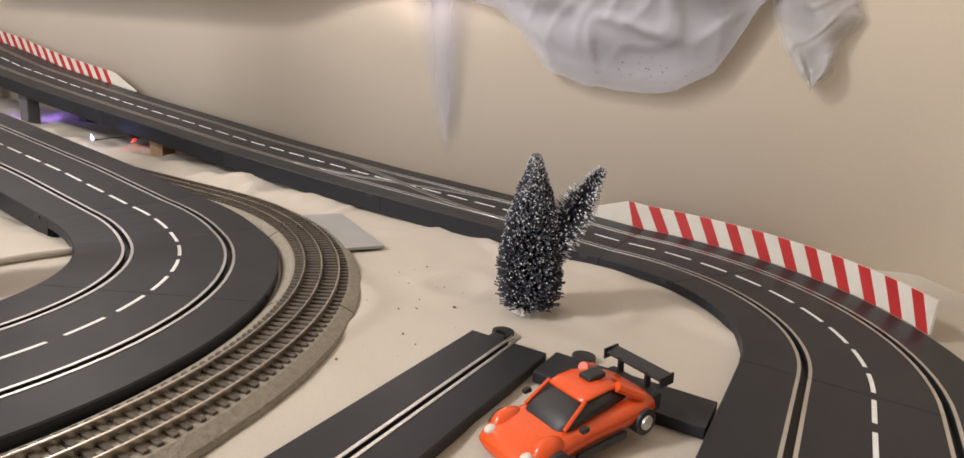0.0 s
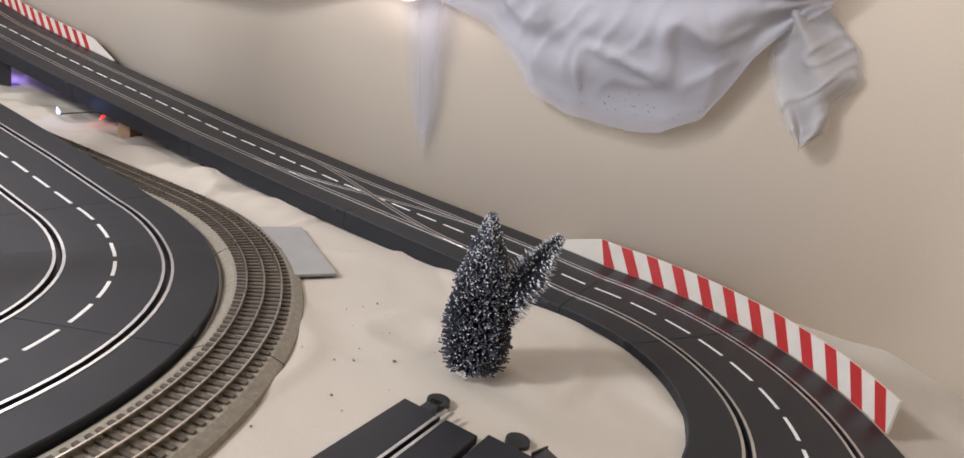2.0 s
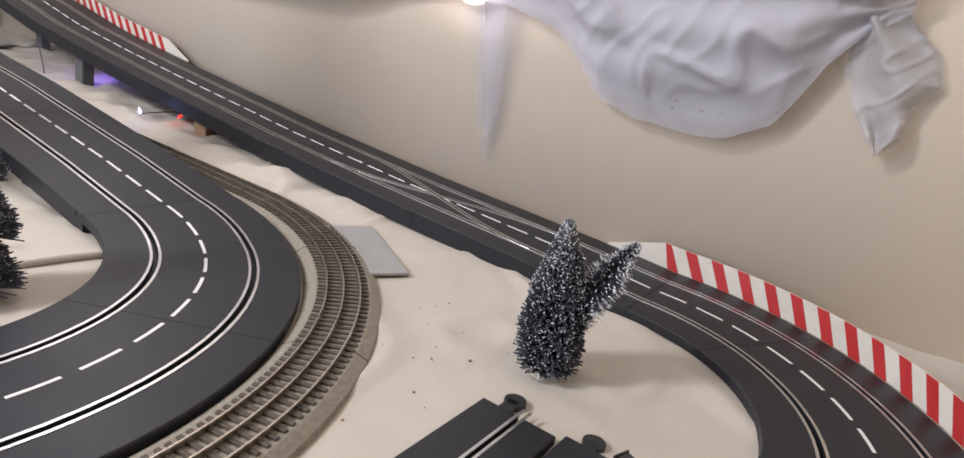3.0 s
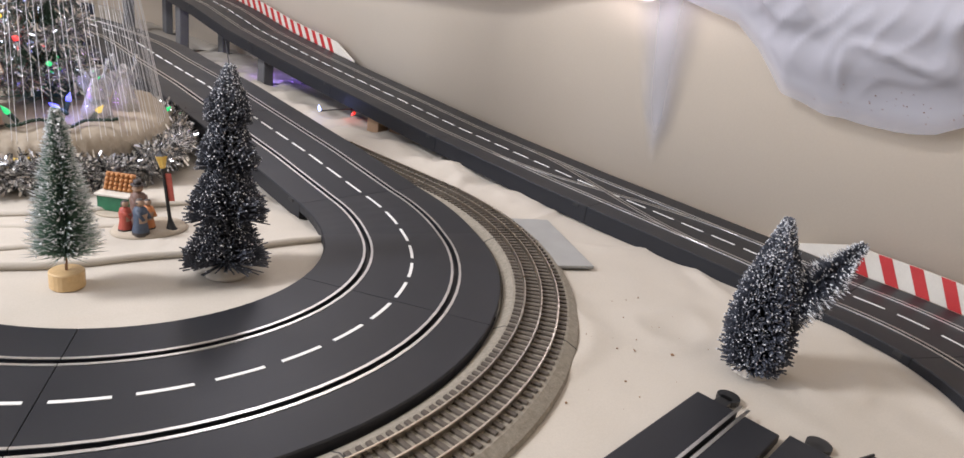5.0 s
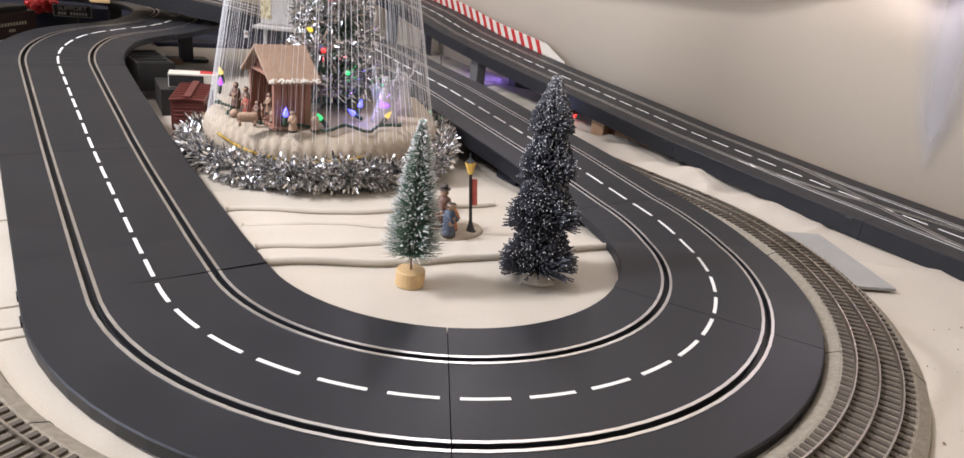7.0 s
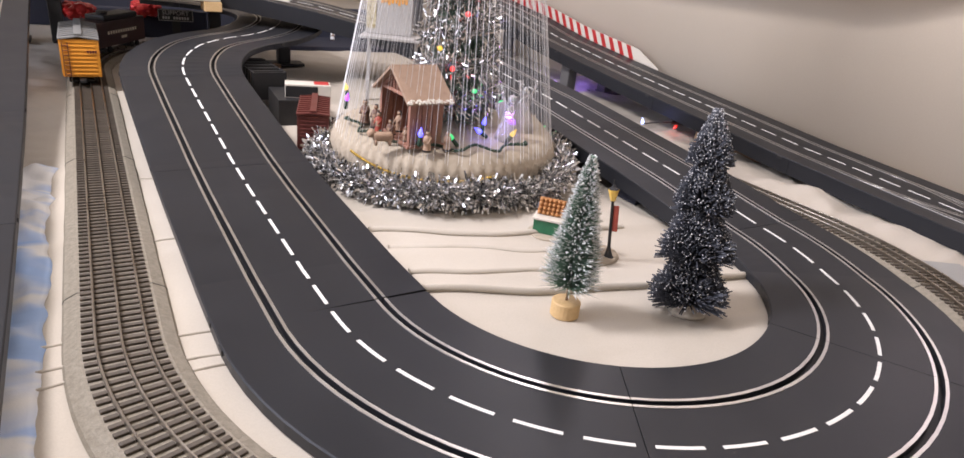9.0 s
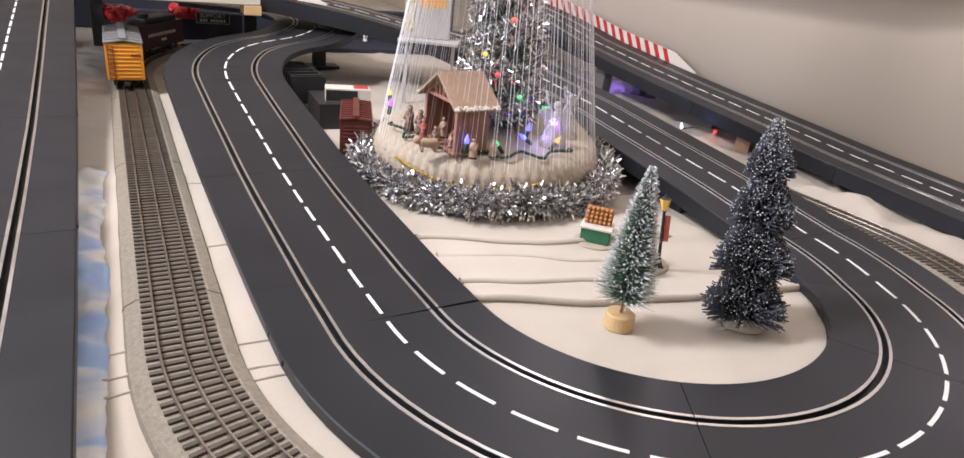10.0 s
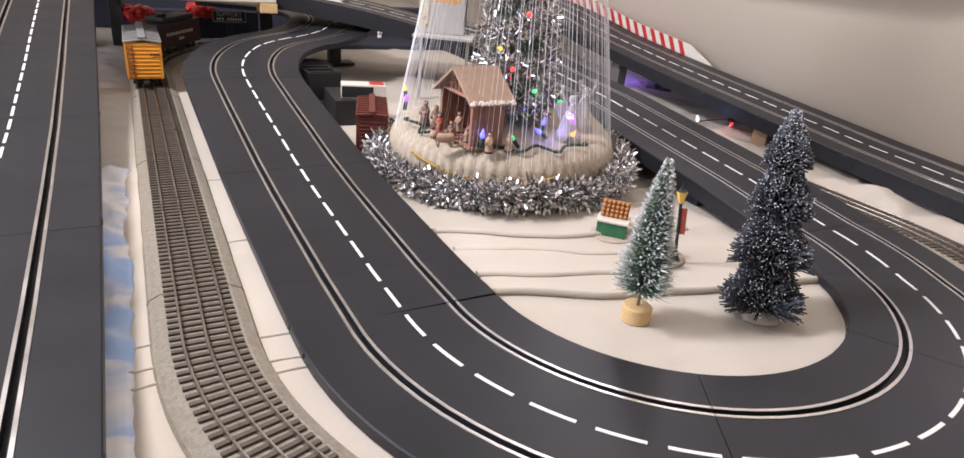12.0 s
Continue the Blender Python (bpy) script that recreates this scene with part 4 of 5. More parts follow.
def wheel_truck(t, y):
    bm = bmesh.new()
    box(bm, (0.034, 0.034, 0.005), pose(0, y, 0.019), 0.001)
    truck = part("truck", bm, M_BLACK, t)
    for dy in (-0.012, 0.012):
        for s in (-1, 1):
            bm = bmesh.new()
            cone(bm, 0.0075, 0.0065, 0.004, pose(s * 0.019, y + dy, 0.0228, 0, s * 90, 0), 14)
            part("wheel", bm, M_BLACK, truck)


def boxcar(m, body_mat, roof_mat, length, height, label, ladder=True, marks=True, z0=0.030):
    t = thing("toy_boxcar", m, label, "train car")
    w = 0.062
    bm = bmesh.new()
    box(bm, (w, length, height), pose(0, length / 2, z0 + height / 2), 0.0008)
    body = part("body", bm, body_mat, t)
    # pressed ribs on the end and sides
    n = 9
    for i in range(n):
        bm = bmesh.new()
        rod(bm, (-w / 2 + 0.006, 0.0002, z0 + height * (i + 0.7) / (n + 0.4)), (w / 2 - 0.006, 0.0002, z0 + height * (i + 0.7) / (n + 0.4)), 0.0015, 6)
        part("end_rib", bm, body_mat, body)
    for s in (-1, 1):
        for i in range(8):
            bm = bmesh.new()
            box(bm, (0.002, 0.0022, height * 0.94), pose(s * w / 2, length * (i + 0.5) / 8, z0 + height / 2))
            part("side_rib", bm, body_mat, body)
    bm = bmesh.new()
    for s in (-1, 1):
        box(bm, (w / 2 + 0.004, length + 0.006, 0.003), pose(s * (w / 4), length / 2, z0 + height + (0.0035 if z0 > 0.02 else 0.0020), 0, s * (9 if z0 > 0.02 else 4), 0), 0.0006)
    part("roof", bm, roof_mat, t)
    for i in range(9):
        bm = bmesh.new()
        for s in (-1, 1):
            box(bm, (w / 2, 0.0022, 0.0024), pose(s * (w / 4), length * (i + 0.5) / 9, z0 + height + (0.0056 if z0 > 0.02 else 0.0040), 0, s * (9 if z0 > 0.02 else 4), 0))
        part("roof_rib", bm, roof_mat, t)
    bm = bmesh.new()
    box(bm, (0.013, length + 0.004, 0.0025), pose(0, length / 2, z0 + height + (0.0095 if z0 > 0.02 else 0.0062)), 0.0005)
    part("roof_walk", bm, M_ROOF if roof_mat is not M_MAROON else M_MAROON, t)
    if ladder:
        bm = bmesh.new()
        for x in (-w / 2 + 0.004, -w / 2 + 0.013):
            rod(bm, (x, -0.0022, z0), (x, -0.0022, z0 + height * 0.92), 0.0008, 5)
        for i in range(7):
            z = z0 + height * (0.06 + 0.13 * i)
            rod(bm, (-w / 2 + 0.004, -0.0022, z), (-w / 2 + 0.013, -0.0022, z), 0.0008, 5)
        part("ladder", bm, M_MAROON, t, "dark end ladder")
    if marks:
        bars("road_number", pose(0, -0.0022, 0), [(0.013 + 0.0042 * i, z0 + height * 0.68, 0.003, 0.005) for i in range(4)], M_MAROON, t, "row of dark number bars")
    for y in (0.035, length - 0.035) if z0 > 0.02 else ():
        wheel_truck(t, y)
    bm = bmesh.new()
    box(bm, (0.010, 0.018, 0.006), pose(0, -0.006, z0 - 0.006), 0.001)
    part("coupler", bm, M_BLACK, t)
    return t


boxcar(pose(-0.474, 0.925, 0.0, 0, 0, 0), M_ORANGE, M_ROOF, 0.20, 0.068, "orange toy boxcar with a grey roof on the railway")


def gondola(m):
    t = thing("toy_tender", m, "dark maroon toy tender car with pale lettering", "train car")
    w, length, z0, h = 0.058, 0.20, 0.030, 0.056
    bm = bmesh.new()
    box(bm, (w, length, h), pose(0, 0, z0 + h / 2), 0.002)
    part("body", bm, M_TENDER, t)
    bm = bmesh.new()
    box(bm, (w * 0.8, length * 0.7, 0.012), pose(0, 0.01, z0 + h + 0.006), 0.003)
    cone(bm, 0.012, 0.012, 0.008, pose(0, -0.03, z0 + h + 0.011), 14)
    part("top_deck", bm, M_BLACK, t)
    pale = material("pale_lettering", (0.6, 0.55, 0.42), (0.75, 0.7, 0.58), 0.5)
    bars("lettering", pose(0, 0, 0) @ pose(w / 2 + 0.0004, 0, 0, 0, 0, 90), [(-0.06 + 0.0105 * i, z0 + h * 0.55, 0.006, 0.007) for i in range(12)], pale, t, "row of pale letter bars")
    bars("lettering", pose(0, 0, 0) @ pose(w / 2 + 0.0004, 0, 0, 0, 0, 90), [(-0.006 + 0.006 * i, z0 + h * 0.3, 0.004, 0.006) for i in range(4)], pale, t, "row of pale number bars")
    for y in (-0.06, 0.06):
        wheel_truck(t, y)
    return t


gondola(pose(-0.408, 1.331, 0.0, 0, 0, -32))

# cars parked inside the loop
boxcar(pose(-0.175, 0.466, 0.0, 0, 0, -18) @ Matrix.Diagonal((0.76, 1.0, 1.0, 1)), M_MAROON, M_MAROON, 0.12, 0.056, "oxide red toy boxcar parked inside the loop", False, False, 0.011)


def hopper(m):
    t = thing("toy_hopper", m, "black toy hopper car parked inside the loop", "train car")
    w, length, z0, h = 0.060, 0.15, 0.018, 0.052
    bm = bmesh.new()
    for s in (-1, 1):
        box(bm, (0.003, length, h), pose(s * w / 2, 0, z0 + h / 2), 0.0005)
        box(bm, (w, 0.003, h), pose(0, s * length / 2, z0 + h / 2), 0.0005)
    box(bm, (w, length, 0.006), pose(0, 0, z0 + 0.02), 0.0005)
    part("body", bm, M_BLACK, t)
    for s in (-1, 1):
        for i in range(9):
            bm = bmesh.new()
            box(bm, (0.0035, 0.003, h), pose(s * (w / 2 + 0.002), -length / 2 + length * (i + 0.5) / 9, z0 + h / 2))
            part("rib", bm, M_BLACK, t)
    for i in range(5):
        bm = bmesh.new()
        box(bm, (w, 0.006, 0.005), pose(0, -length / 2 + length * (i + 0.5) / 5, z0 + h - 0.002), 0.0006)
        part("cross_brace", bm, M_BLACK, t)
    for y in (-0.04, 0.04):
        wheel_truck(t, y)
    return t


hopper(pose(-0.172, 0.850, 0.0, 0, 0, 4))
bm = bmesh.new()
box(bm, (0.085, 0.11, 0.046), pose(0, 0, 0.023), 0.001)
crate = part("carton", bm, M_BLACK, None)
crate.matrix_world = pose(-0.135, 0.705, 0.0, 0, 0, -4)
tagged(crate, "black carton standing inside the loop", "box")
bm = bmesh.new()
box(bm, (0.080, 0.036, 0.024), pose(0, 0, 0.012), 0.0008)
pack = part("toy_package", bm, M_WHITE, None)
pack.matrix_world = pose(-0.122, 0.680, 0.0462, 0, 0, -14)
tagged(pack, "white packet with a red corner and dark window", "packet")
bm = bmesh.new()
box(bm, (0.026, 0.026, 0.0006), pose(0.024, 0.002, 0.0243))
part("red_print", bm, M_RED, pack, "red printed corner")
bm = bmesh.new()
box(bm, (0.056, 0.0006, 0.0195), pose(-0.011, -0.0182, 0.0115))
part("window", bm, M_BLACK, pack, "dark window")


# ---------------------------------------------------------------- supports under the raised tracks
def pillar(x, y, top, w, d, mat=None):
    mat = mat or M_PILLAR
    t = thing("track_pillar", pose(x, y, 0), "dark grey plastic pillar under the raised track", "pillar", "pillars under the raised track")
    bm = bmesh.new()
    box(bm, (w * 3.2, d * 1.6, 0.007), pose(0, 0, 0.0055), 0.001)
    part("foot_plate", bm, M_BLACK, t)
    bm = bmesh.new()
    box(bm, (w, d, top - 0.008), pose(0, 0, 0.008 + (top - 0.008) / 2), 0.003)
    part("shaft", bm, mat, t)
    bm = bmesh.new()
    box(bm, (w * 1.5, d * 1.6, 0.006), pose(0, 0, top - 0.004), 0.001)
    part("head", bm, mat, t)
    return t


for y in (0.855, 1.36, 1.8):
    pillar(0.607, y, ramp_wall(y) - 0.0225, 0.027, 0.034)
    pillar(0.735, y, ramp_wall(y) - 0.0225, 0.024, 0.034)
for y in (0.45, 0.76):
    pillar(0.297, y, ramp_right(y) - 0.0155, 0.05, 0.04)
# added S bend pillars; their black stands in for shade under the track
for x, y in ((-0.312, 0.62), (-0.225, 0.935), (-0.03, 1.22)):
    pillar(x, y, ramp_far(y) - 0.0135, 0.03, 0.03, M_BLACK)
for y in (-0.3, 0.3, 0.9, 1.5):
    pillar(-0.66, y, ramp_left(y) - 0.0135, 0.05, 0.05)


def block(x, y, w, d, h, a, mat, label):
    bm = bmesh.new()
    box(bm, (w, d, h), pose(0, 0, h / 2), 0.0015)
    ob = part("wood_block", bm, mat, None)
    ob.matrix_world = pose(x, y, 0.0, 0, 0, a)
    return tagged(ob, label, "block", "blocks under the raised track")


block(0.602, 0.375, 0.030, 0.032, 0.045, 8, M_TANWOOD, "brown wooden block under the raised track")
block(0.632, 0.300, 0.040, 0.085, 0.030, 20, M_BROWNWOOD, "brown wooden block under the raised track")
block(0.66, 0.17, 0.06, 0.05, 0.030, 0, M_NAVY, "dark block under the raised track")
block(0.70, -0.05, 0.05, 0.05, 0.017, 0, M_NAVY, "dark block under the raised track")
block(0.297, 0.18, 0.16, 0.05, 0.024, 0, M_NAVY, "dark block under the raised track")


def cable_lamps():
    t = thing("cable_lights", None, "black cable with a blue and a red glowing lamp", "string lights")
    bm = bmesh.new()
    pts = [(0.538, 0.489, 0.024), (0.556, 0.487, 0.026), (0.578, 0.478, 0.029), (0.605, 0.465, 0.031), (0.640, 0.430, 0.022), (0.70, 0.42, 0.02)]
    for a, b in zip(pts, pts[1:]):
        rod(bm, a, b, 0.0013, 6)
    part("cable", bm, M_BLACK, t)
    bm = bmesh.new()
    rod(bm, (0.598, 0.468, 0.031), (0.618, 0.455, 0.031), 0.004, 8)
    part("junction", bm, M_BLACK, t)
    for p, d, c in (((0.536, 0.490, 0.024), (-0.2, 0.1, 1), "blue"), ((0.600, 0.455, 0.027), (-0.9, -0.2, -0.5), "red")):
        bm = bulb_bm(0.013, 0.0034)
        bmesh.ops.transform(bm, matrix=Matrix.Translation(p) @ Vector(d).to_track_quat("Z", "Y").to_matrix().to_4x4(), verts=bm.verts)
        part("bulb", bm, GLOW["white" if c == "blue" else c], t, c + " glowing bulb", True)
    return t


cable_lamps()
glow_spot("blue_lamp_light", (0.25, 0.3, 1.0), (0.528, 0.484, 0.045), 0.015)
glow_spot("red_lamp_light", (1.0, 0.1, 0.05), (0.585, 0.448, 0.030), 0.008)
glow_spot("violet_lamp_light", (0.35, 0.2, 1.0), (0.665, 0.93, 0.06), 0.22)

# a thin black cable hangs from the raised track
bm = bmesh.new()
pts = [(0.575, 1.02, 0.112), (0.572, 1.00, 0.09), (0.570, 0.985, 0.06), (0.575, 0.985, 0.03), (0.58, 0.99, 0.003)]
for a, b in zip(pts, pts[1:]):
    rod(bm, a, b, 0.0011, 6)
tagged(part("hanging_cable", bm, M_BLACK, None), "thin black cable hanging under the raised track", "cable")


# ---------------------------------------------------------------- crossing lanes on the wall track
def lane_change(y0, y1):
    """Two crossing slots with their rails, laid into the road by the wall."""
    t = thing("lane_crossing", None, "pair of crossing steel slot rails in the track by the wall", "track crossing")
    for s in (-1, 1):
        for o in (-0.0034, 0.0, 0.0034):
            samples = []
            n = 40
            for i in range(n + 1):
                f = i / n
                y = y0 + (y1 - y0) * f
                x = WX + s * SLOT * (1 - 2 * smooth_step(0, 1, f))
                dx = -s * SLOT * 2 * (6 * f * (1 - f)) / (y1 - y0)
                samples.append((x, y, ramp_wall(y) + (0.0004 if s > 0 else 0.0006), math.atan2(1, dx)))
            w = 0.0011 if o else 0.0014
            prof = [(o - w, -0.0006), (o - w, 0.0004), (o + w, 0.0004), (o + w, -0.0006)]
            mesh_object("crossing_rail" if o else "crossing_slot", *sweep(samples, prof), M_RAIL if o else M_BLACK, t)
    return t


lane_change(-0.36, 0.06)


# ---------------------------------------------------------------- pit spur and orange car
def pit_spur():
    t = thing("pit_lane_track", None, "short dark grey pit lane section with an open end", "race track")
    z = 0.010
    prof = [(-0.038, -0.009), (-0.038, -0.001), (-0.037, 0), (-0.0016, 0), (-0.0016, -0.005), (0.0016, -0.005), (0.0016, 0), (0.033, 0), (0.034, -0.001), (0.034, -0.009)]
    s = [(x, -0.557, z, 0.0) for x in np.linspace(-0.30, 0.276, 14)]
    lane = mesh_object("lane_section", *sweep(s, prof), M_TRACK, t)
    for o in (-0.0034, 0.0034):
        s2 = [(x, -0.557, z, 0.0) for x in np.linspace(-0.30, 0.288, 14)]
        mesh_object("rail_strip", *sweep(s2, [(o - 0.0013, -0.0006), (o - 0.0013, 0.0006), (o + 0.0013, 0.0006), (o + 0.0013, -0.0006)]), M_RAIL, lane)
    bm = bmesh.new()
    box(bm, (0.045, 0.130, 0.009), pose(0.262, -0.661, z - 0.0045), 0.001)
    part("end_strip", bm, M_TRACK, t)
    for y in (-0.538, -0.615):
        bm = bmesh.new()
        box(bm, (0.020, 0.012, 0.005), pose(0.290, y, z - 0.006), 0.001)
        cone(bm, 0.010, 0.010, 0.005, pose(0.300, y, z - 0.0085), 16)
        part("joining_tab", bm, M_BLACK, t)
    return t


pit_spur()

M_CARORANGE = material("car_paint", (0.62, 0.07, 0.015), (0.72, 0.10, 0.02), 0.25, 0, 40, 0, 300, 0.05)


def slot_car(m):
    t = thing("slot_car", m, "orange-red toy sports car with black wheels by the pit lane", "toy car")

    def loft(stations, mat, name, label="", seg=18, power=2.8):
        """Rounded sections (x, half width, low, high) joined along the car."""
        bm = bmesh.new()
        rings = []
        for x, hw, lo, hi in stations:
            ring = []
            for i in range(seg):
                a = 2 * math.pi * i / seg
                c, s = math.cos(a), math.sin(a)
                ring.append(bm.verts.new((x, hw * math.copysign(abs(c) ** (2 / power), c), (lo + hi) / 2 + (hi - lo) / 2 * math.copysign(abs(s) ** (2 / power), s))))
            rings.append(ring)
        for a, b in zip(rings, rings[1:]):
            for i in range(seg):
                bm.faces.new((a[i], a[(i + 1) % seg], b[(i + 1) % seg], b[i]))
        bm.faces.new(rings[0][::-1])
        bm.faces.new(rings[-1])
        return part(name, bm, mat, t, label, True)
    loft([(-0.072, 0.020, 0.008, 0.014), (-0.070, 0.026, 0.006, 0.017), (-0.062, 0.030, 0.005, 0.021), (-0.046, 0.0315, 0.005, 0.0255), (-0.028, 0.030, 0.005, 0.0265),
          (0.0, 0.0295, 0.005, 0.0275), (0.025, 0.031, 0.005, 0.029), (0.045, 0.0325, 0.006, 0.0295), (0.058, 0.030, 0.008, 0.027)], M_CARORANGE, "body")
    loft([(-0.034, 0.018, 0.020, 0.0265), (-0.022, 0.0235, 0.021, 0.0335), (-0.008, 0.0235, 0.021, 0.0405), (0.012, 0.0225, 0.021, 0.0425), (0.030, 0.020, 0.021, 0.038), (0.046, 0.016, 0.021, 0.030)], M_BLACK, "glazing", "dark glazing", 18, 2.4)
    loft([(-0.010, 0.0185, 0.0385, 0.0418), (0.0, 0.0198, 0.0385, 0.0438), (0.014, 0.0192, 0.0385, 0.0442), (0.028, 0.0165, 0.036, 0.0405), (0.040, 0.0150, 0.030, 0.0350)], M_CARORANGE, "roof")
    for s in (-1, 1):
        bm = bmesh.new()
        rod(bm, (-0.030, s * 0.0215, 0.0265), (-0.008, s * 0.0192, 0.0412), 0.0016, 6)
        part("roof_pillar", bm, M_CARORANGE, t)
        bm = bmesh.new()
        rod(bm, (0.026, s * 0.0180, 0.0405), (0.046, s * 0.0265, 0.0290), 0.0042, 8)
        part("roof_pillar", bm, M_CARORANGE, t)
        bm = bmesh.new()
        ball(bm, 0.0125, pose(-0.046, s * 0.0225, 0.0165) @ Matrix.Diagonal((1.25, 0.72, 0.95, 1)), 14, 8)
        part("front_wing", bm, M_CARORANGE, t, "", True)
        bm = bmesh.new()
        ball(bm, 0.0045, pose(-0.063, s * 0.0205, 0.0185) @ Matrix.Diagonal((1.2, 1.0, 0.7, 1)), 12, 8)
        part("headlight", bm, M_WHITE, t, "clear headlight", True)
        bm = bmesh.new()
        box(bm, (0.050, 0.004, 0.006), pose(0.0, s * 0.0305, 0.007), 0.001)
        part("side_skirt", bm, M_BLACK, t)
        bm = bmesh.new()
        box(bm, (0.007, 0.0045, 0.004), pose(-0.020, s * 0.0315, 0.0295), 0.0012)
        part("mirror", bm, M_BLACK, t)
    bm = bmesh.new()
    box(bm, (0.018, 0.052, 0.016), pose(0.062, 0, 0.016), 0.003)
    for y in (-0.018, -0.006, 0.006, 0.018):
        box(bm, (0.010, 0.0015, 0.012), pose(0.071, y, 0.011))
    part("rear_diffuser", bm, M_BLACK, t)
    bm = bmesh.new()
    box(bm, (0.014, 0.060, 0.0018), pose(0.070, 0, 0.0375, 0, -8, 0), 0.0006)
    for y in (-0.029, 0.029):
        box(bm, (0.016, 0.0015, 0.009), pose(0.070, y, 0.0355))
    for y in (-0.014, 0.014):
        box(bm, (0.006, 0.002, 0.014), pose(0.066, y, 0.031))
    part("rear_wing", bm, M_BLACK, t)
    bm = bmesh.new()
    box(bm, (0.018, 0.012, 0.005), pose(0.018, 0, 0.0450), 0.002)
    part("roof_scoop", bm, M_BLACK, t)
    for x in (-0.045, 0.044):
        for s in (-1, 1):
            bm = bmesh.new()
            bmesh.ops.create_cone(bm, cap_ends=True, segments=20, radius1=0.0108, radius2=0.0108, depth=0.011, matrix=pose(x, s * 0.0285, 0.0108, 90))
            wheel = part("wheel", bm, M_BLACK, t)
            bm = bmesh.new()
            bmesh.ops.create_cone(bm, cap_ends=True, segments=16, radius1=0.0062, radius2=0.0055, depth=0.002, matrix=pose(x, s * 0.0345, 0.0108, 90))
            part("rim", bm, M_RAIL, wheel)
    return t


slot_car(pose(0.184, -0.652, 0.0056, 0, 0, -24) @ pose(0, 0, 0, 0, -6, 0) @ Matrix.Scale(0.86, 4))

# white cloth between the raised road and the railway, blue shading painted in
M_BLUESHADED = material("blue_shaded_cloth", (0.34, 0.49, 0.79), (0.74, 0.75, 0.75), 0.95, 0, 14, 0.2, 700, 0.04, spread=0.30)


def streak(mat, turn, stretch, scale):
    """Turns the coarse noise of a material into long slanting streaks with soft rims."""
    nt = mat.node_tree
    big = next(n for n in nt.nodes if n.type == "TEX_NOISE" and n.inputs["Detail"].default_value == 5)
    mp = nt.nodes.new("ShaderNodeMapping")
    mp.inputs["Rotation"].default_value = (0, 0, radians(turn))
    mp.inputs["Scale"].default_value = (1, stretch, 1)
    src = next(n for n in nt.nodes if n.type == "TEX_COORD")
    nt.links.new(src.outputs["Object"], mp.inputs["Vector"])
    nt.links.new(mp.outputs["Vector"], big.inputs["Vector"])
    big.inputs["Distortion"].default_value = 0.9
    big.inputs["Scale"].default_value, big.inputs["Detail"].default_value = scale, 2
    mix = next(n for n in nt.nodes if n.type == "MIX")
    rng_node = next(n for n in nt.nodes if n.type == "MAP_RANGE")
    rng_node.interpolation_type = "SMOOTHSTEP"
    nt.links.new(big.outputs["Fac"], rng_node.inputs["Value"])
    nt.links.new(rng_node.outputs["Result"], mix.inputs["Factor"])


streak(M_BLUESHADED, 58, 1.7, 12)
v, f = [], []
nu, nv = 16, 150
for j in range(nv):
    y = -0.45 + 0.93 * j / (nv - 1)
    for i in range(nu):
        x = -0.60 + (0.083 + 0.010 * noise.noise(Vector((3.0, y * 9, 1.0))) + 0.005 * noise.noise(Vector((5.0, y * 40, 1.0)))) * i / (nu - 1)
        v.append((x, y, max(cloth_height(x, y), 0) + 0.0030 * smooth_step(1.0, 0.9, i / (nu - 1)) - 0.0005 + 0.010 * smooth_step(1.0, 0.7, i / (nu - 1)) * max(0.0, 0.7 - 2.4 * abs(noise.noise(Vector((x * 20 + y * 14, y * 22 - x * 16, 4.0)))))))
for j in range(nv - 1):
    for i in range(nu - 1):
        a = j * nu + i
        f.append((a, a + 1, a + nu + 1, a + nu))
strip = mesh_object("cloth_strip", v, f, M_BLUESHADED, None, "", True)
strip.modifiers.new("thickness", "SOLIDIFY").thickness = 0.0015
tagged(strip, "crumpled white cloth beside the railway with blue shading in its colour", "cloth")

# crumbs of dirt on the cloth
rng = random.Random(77)
v, f = [], []
spots = [(0.331, -0.467, 0.0022), (0.417, -0.375, 0.0012), (0.292, -0.428, 0.0012), (0.304, -0.441, 0.0012), (0.248, -0.466, 0.0014), (0.175, -0.455, 0.0014)]
spots += [(rng.uniform(0.16, 0.42), rng.uniform(-0.5, -0.36), rng.uniform(0.0004, 0.0009)) for _ in range(26)]
for x, y, r in spots:
    b = len(v)
    z = max(cloth_height(x, y), 0) + r * 0.4
    v += [(x + r * rng.uniform(.7, 1.2), y, z), (x - r, y + r * .3, z), (x, y + r, z), (x + r * .3, y - r, z), (x, y, z + r * rng.uniform(.6, 1)), (x, y, z - r)]
    f += [tuple(b + k for k in t) for t in ((0, 2, 4), (2, 1, 4), (1, 3, 4), (3, 0, 4), (2, 0, 5), (1, 2, 5), (3, 1, 5), (0, 3, 5))]
tagged(mesh_object("dirt_crumbs", v, f, M_BROWNWOOD), "dark crumbs of dirt scattered on the cloth", "dirt", kind="stuff")


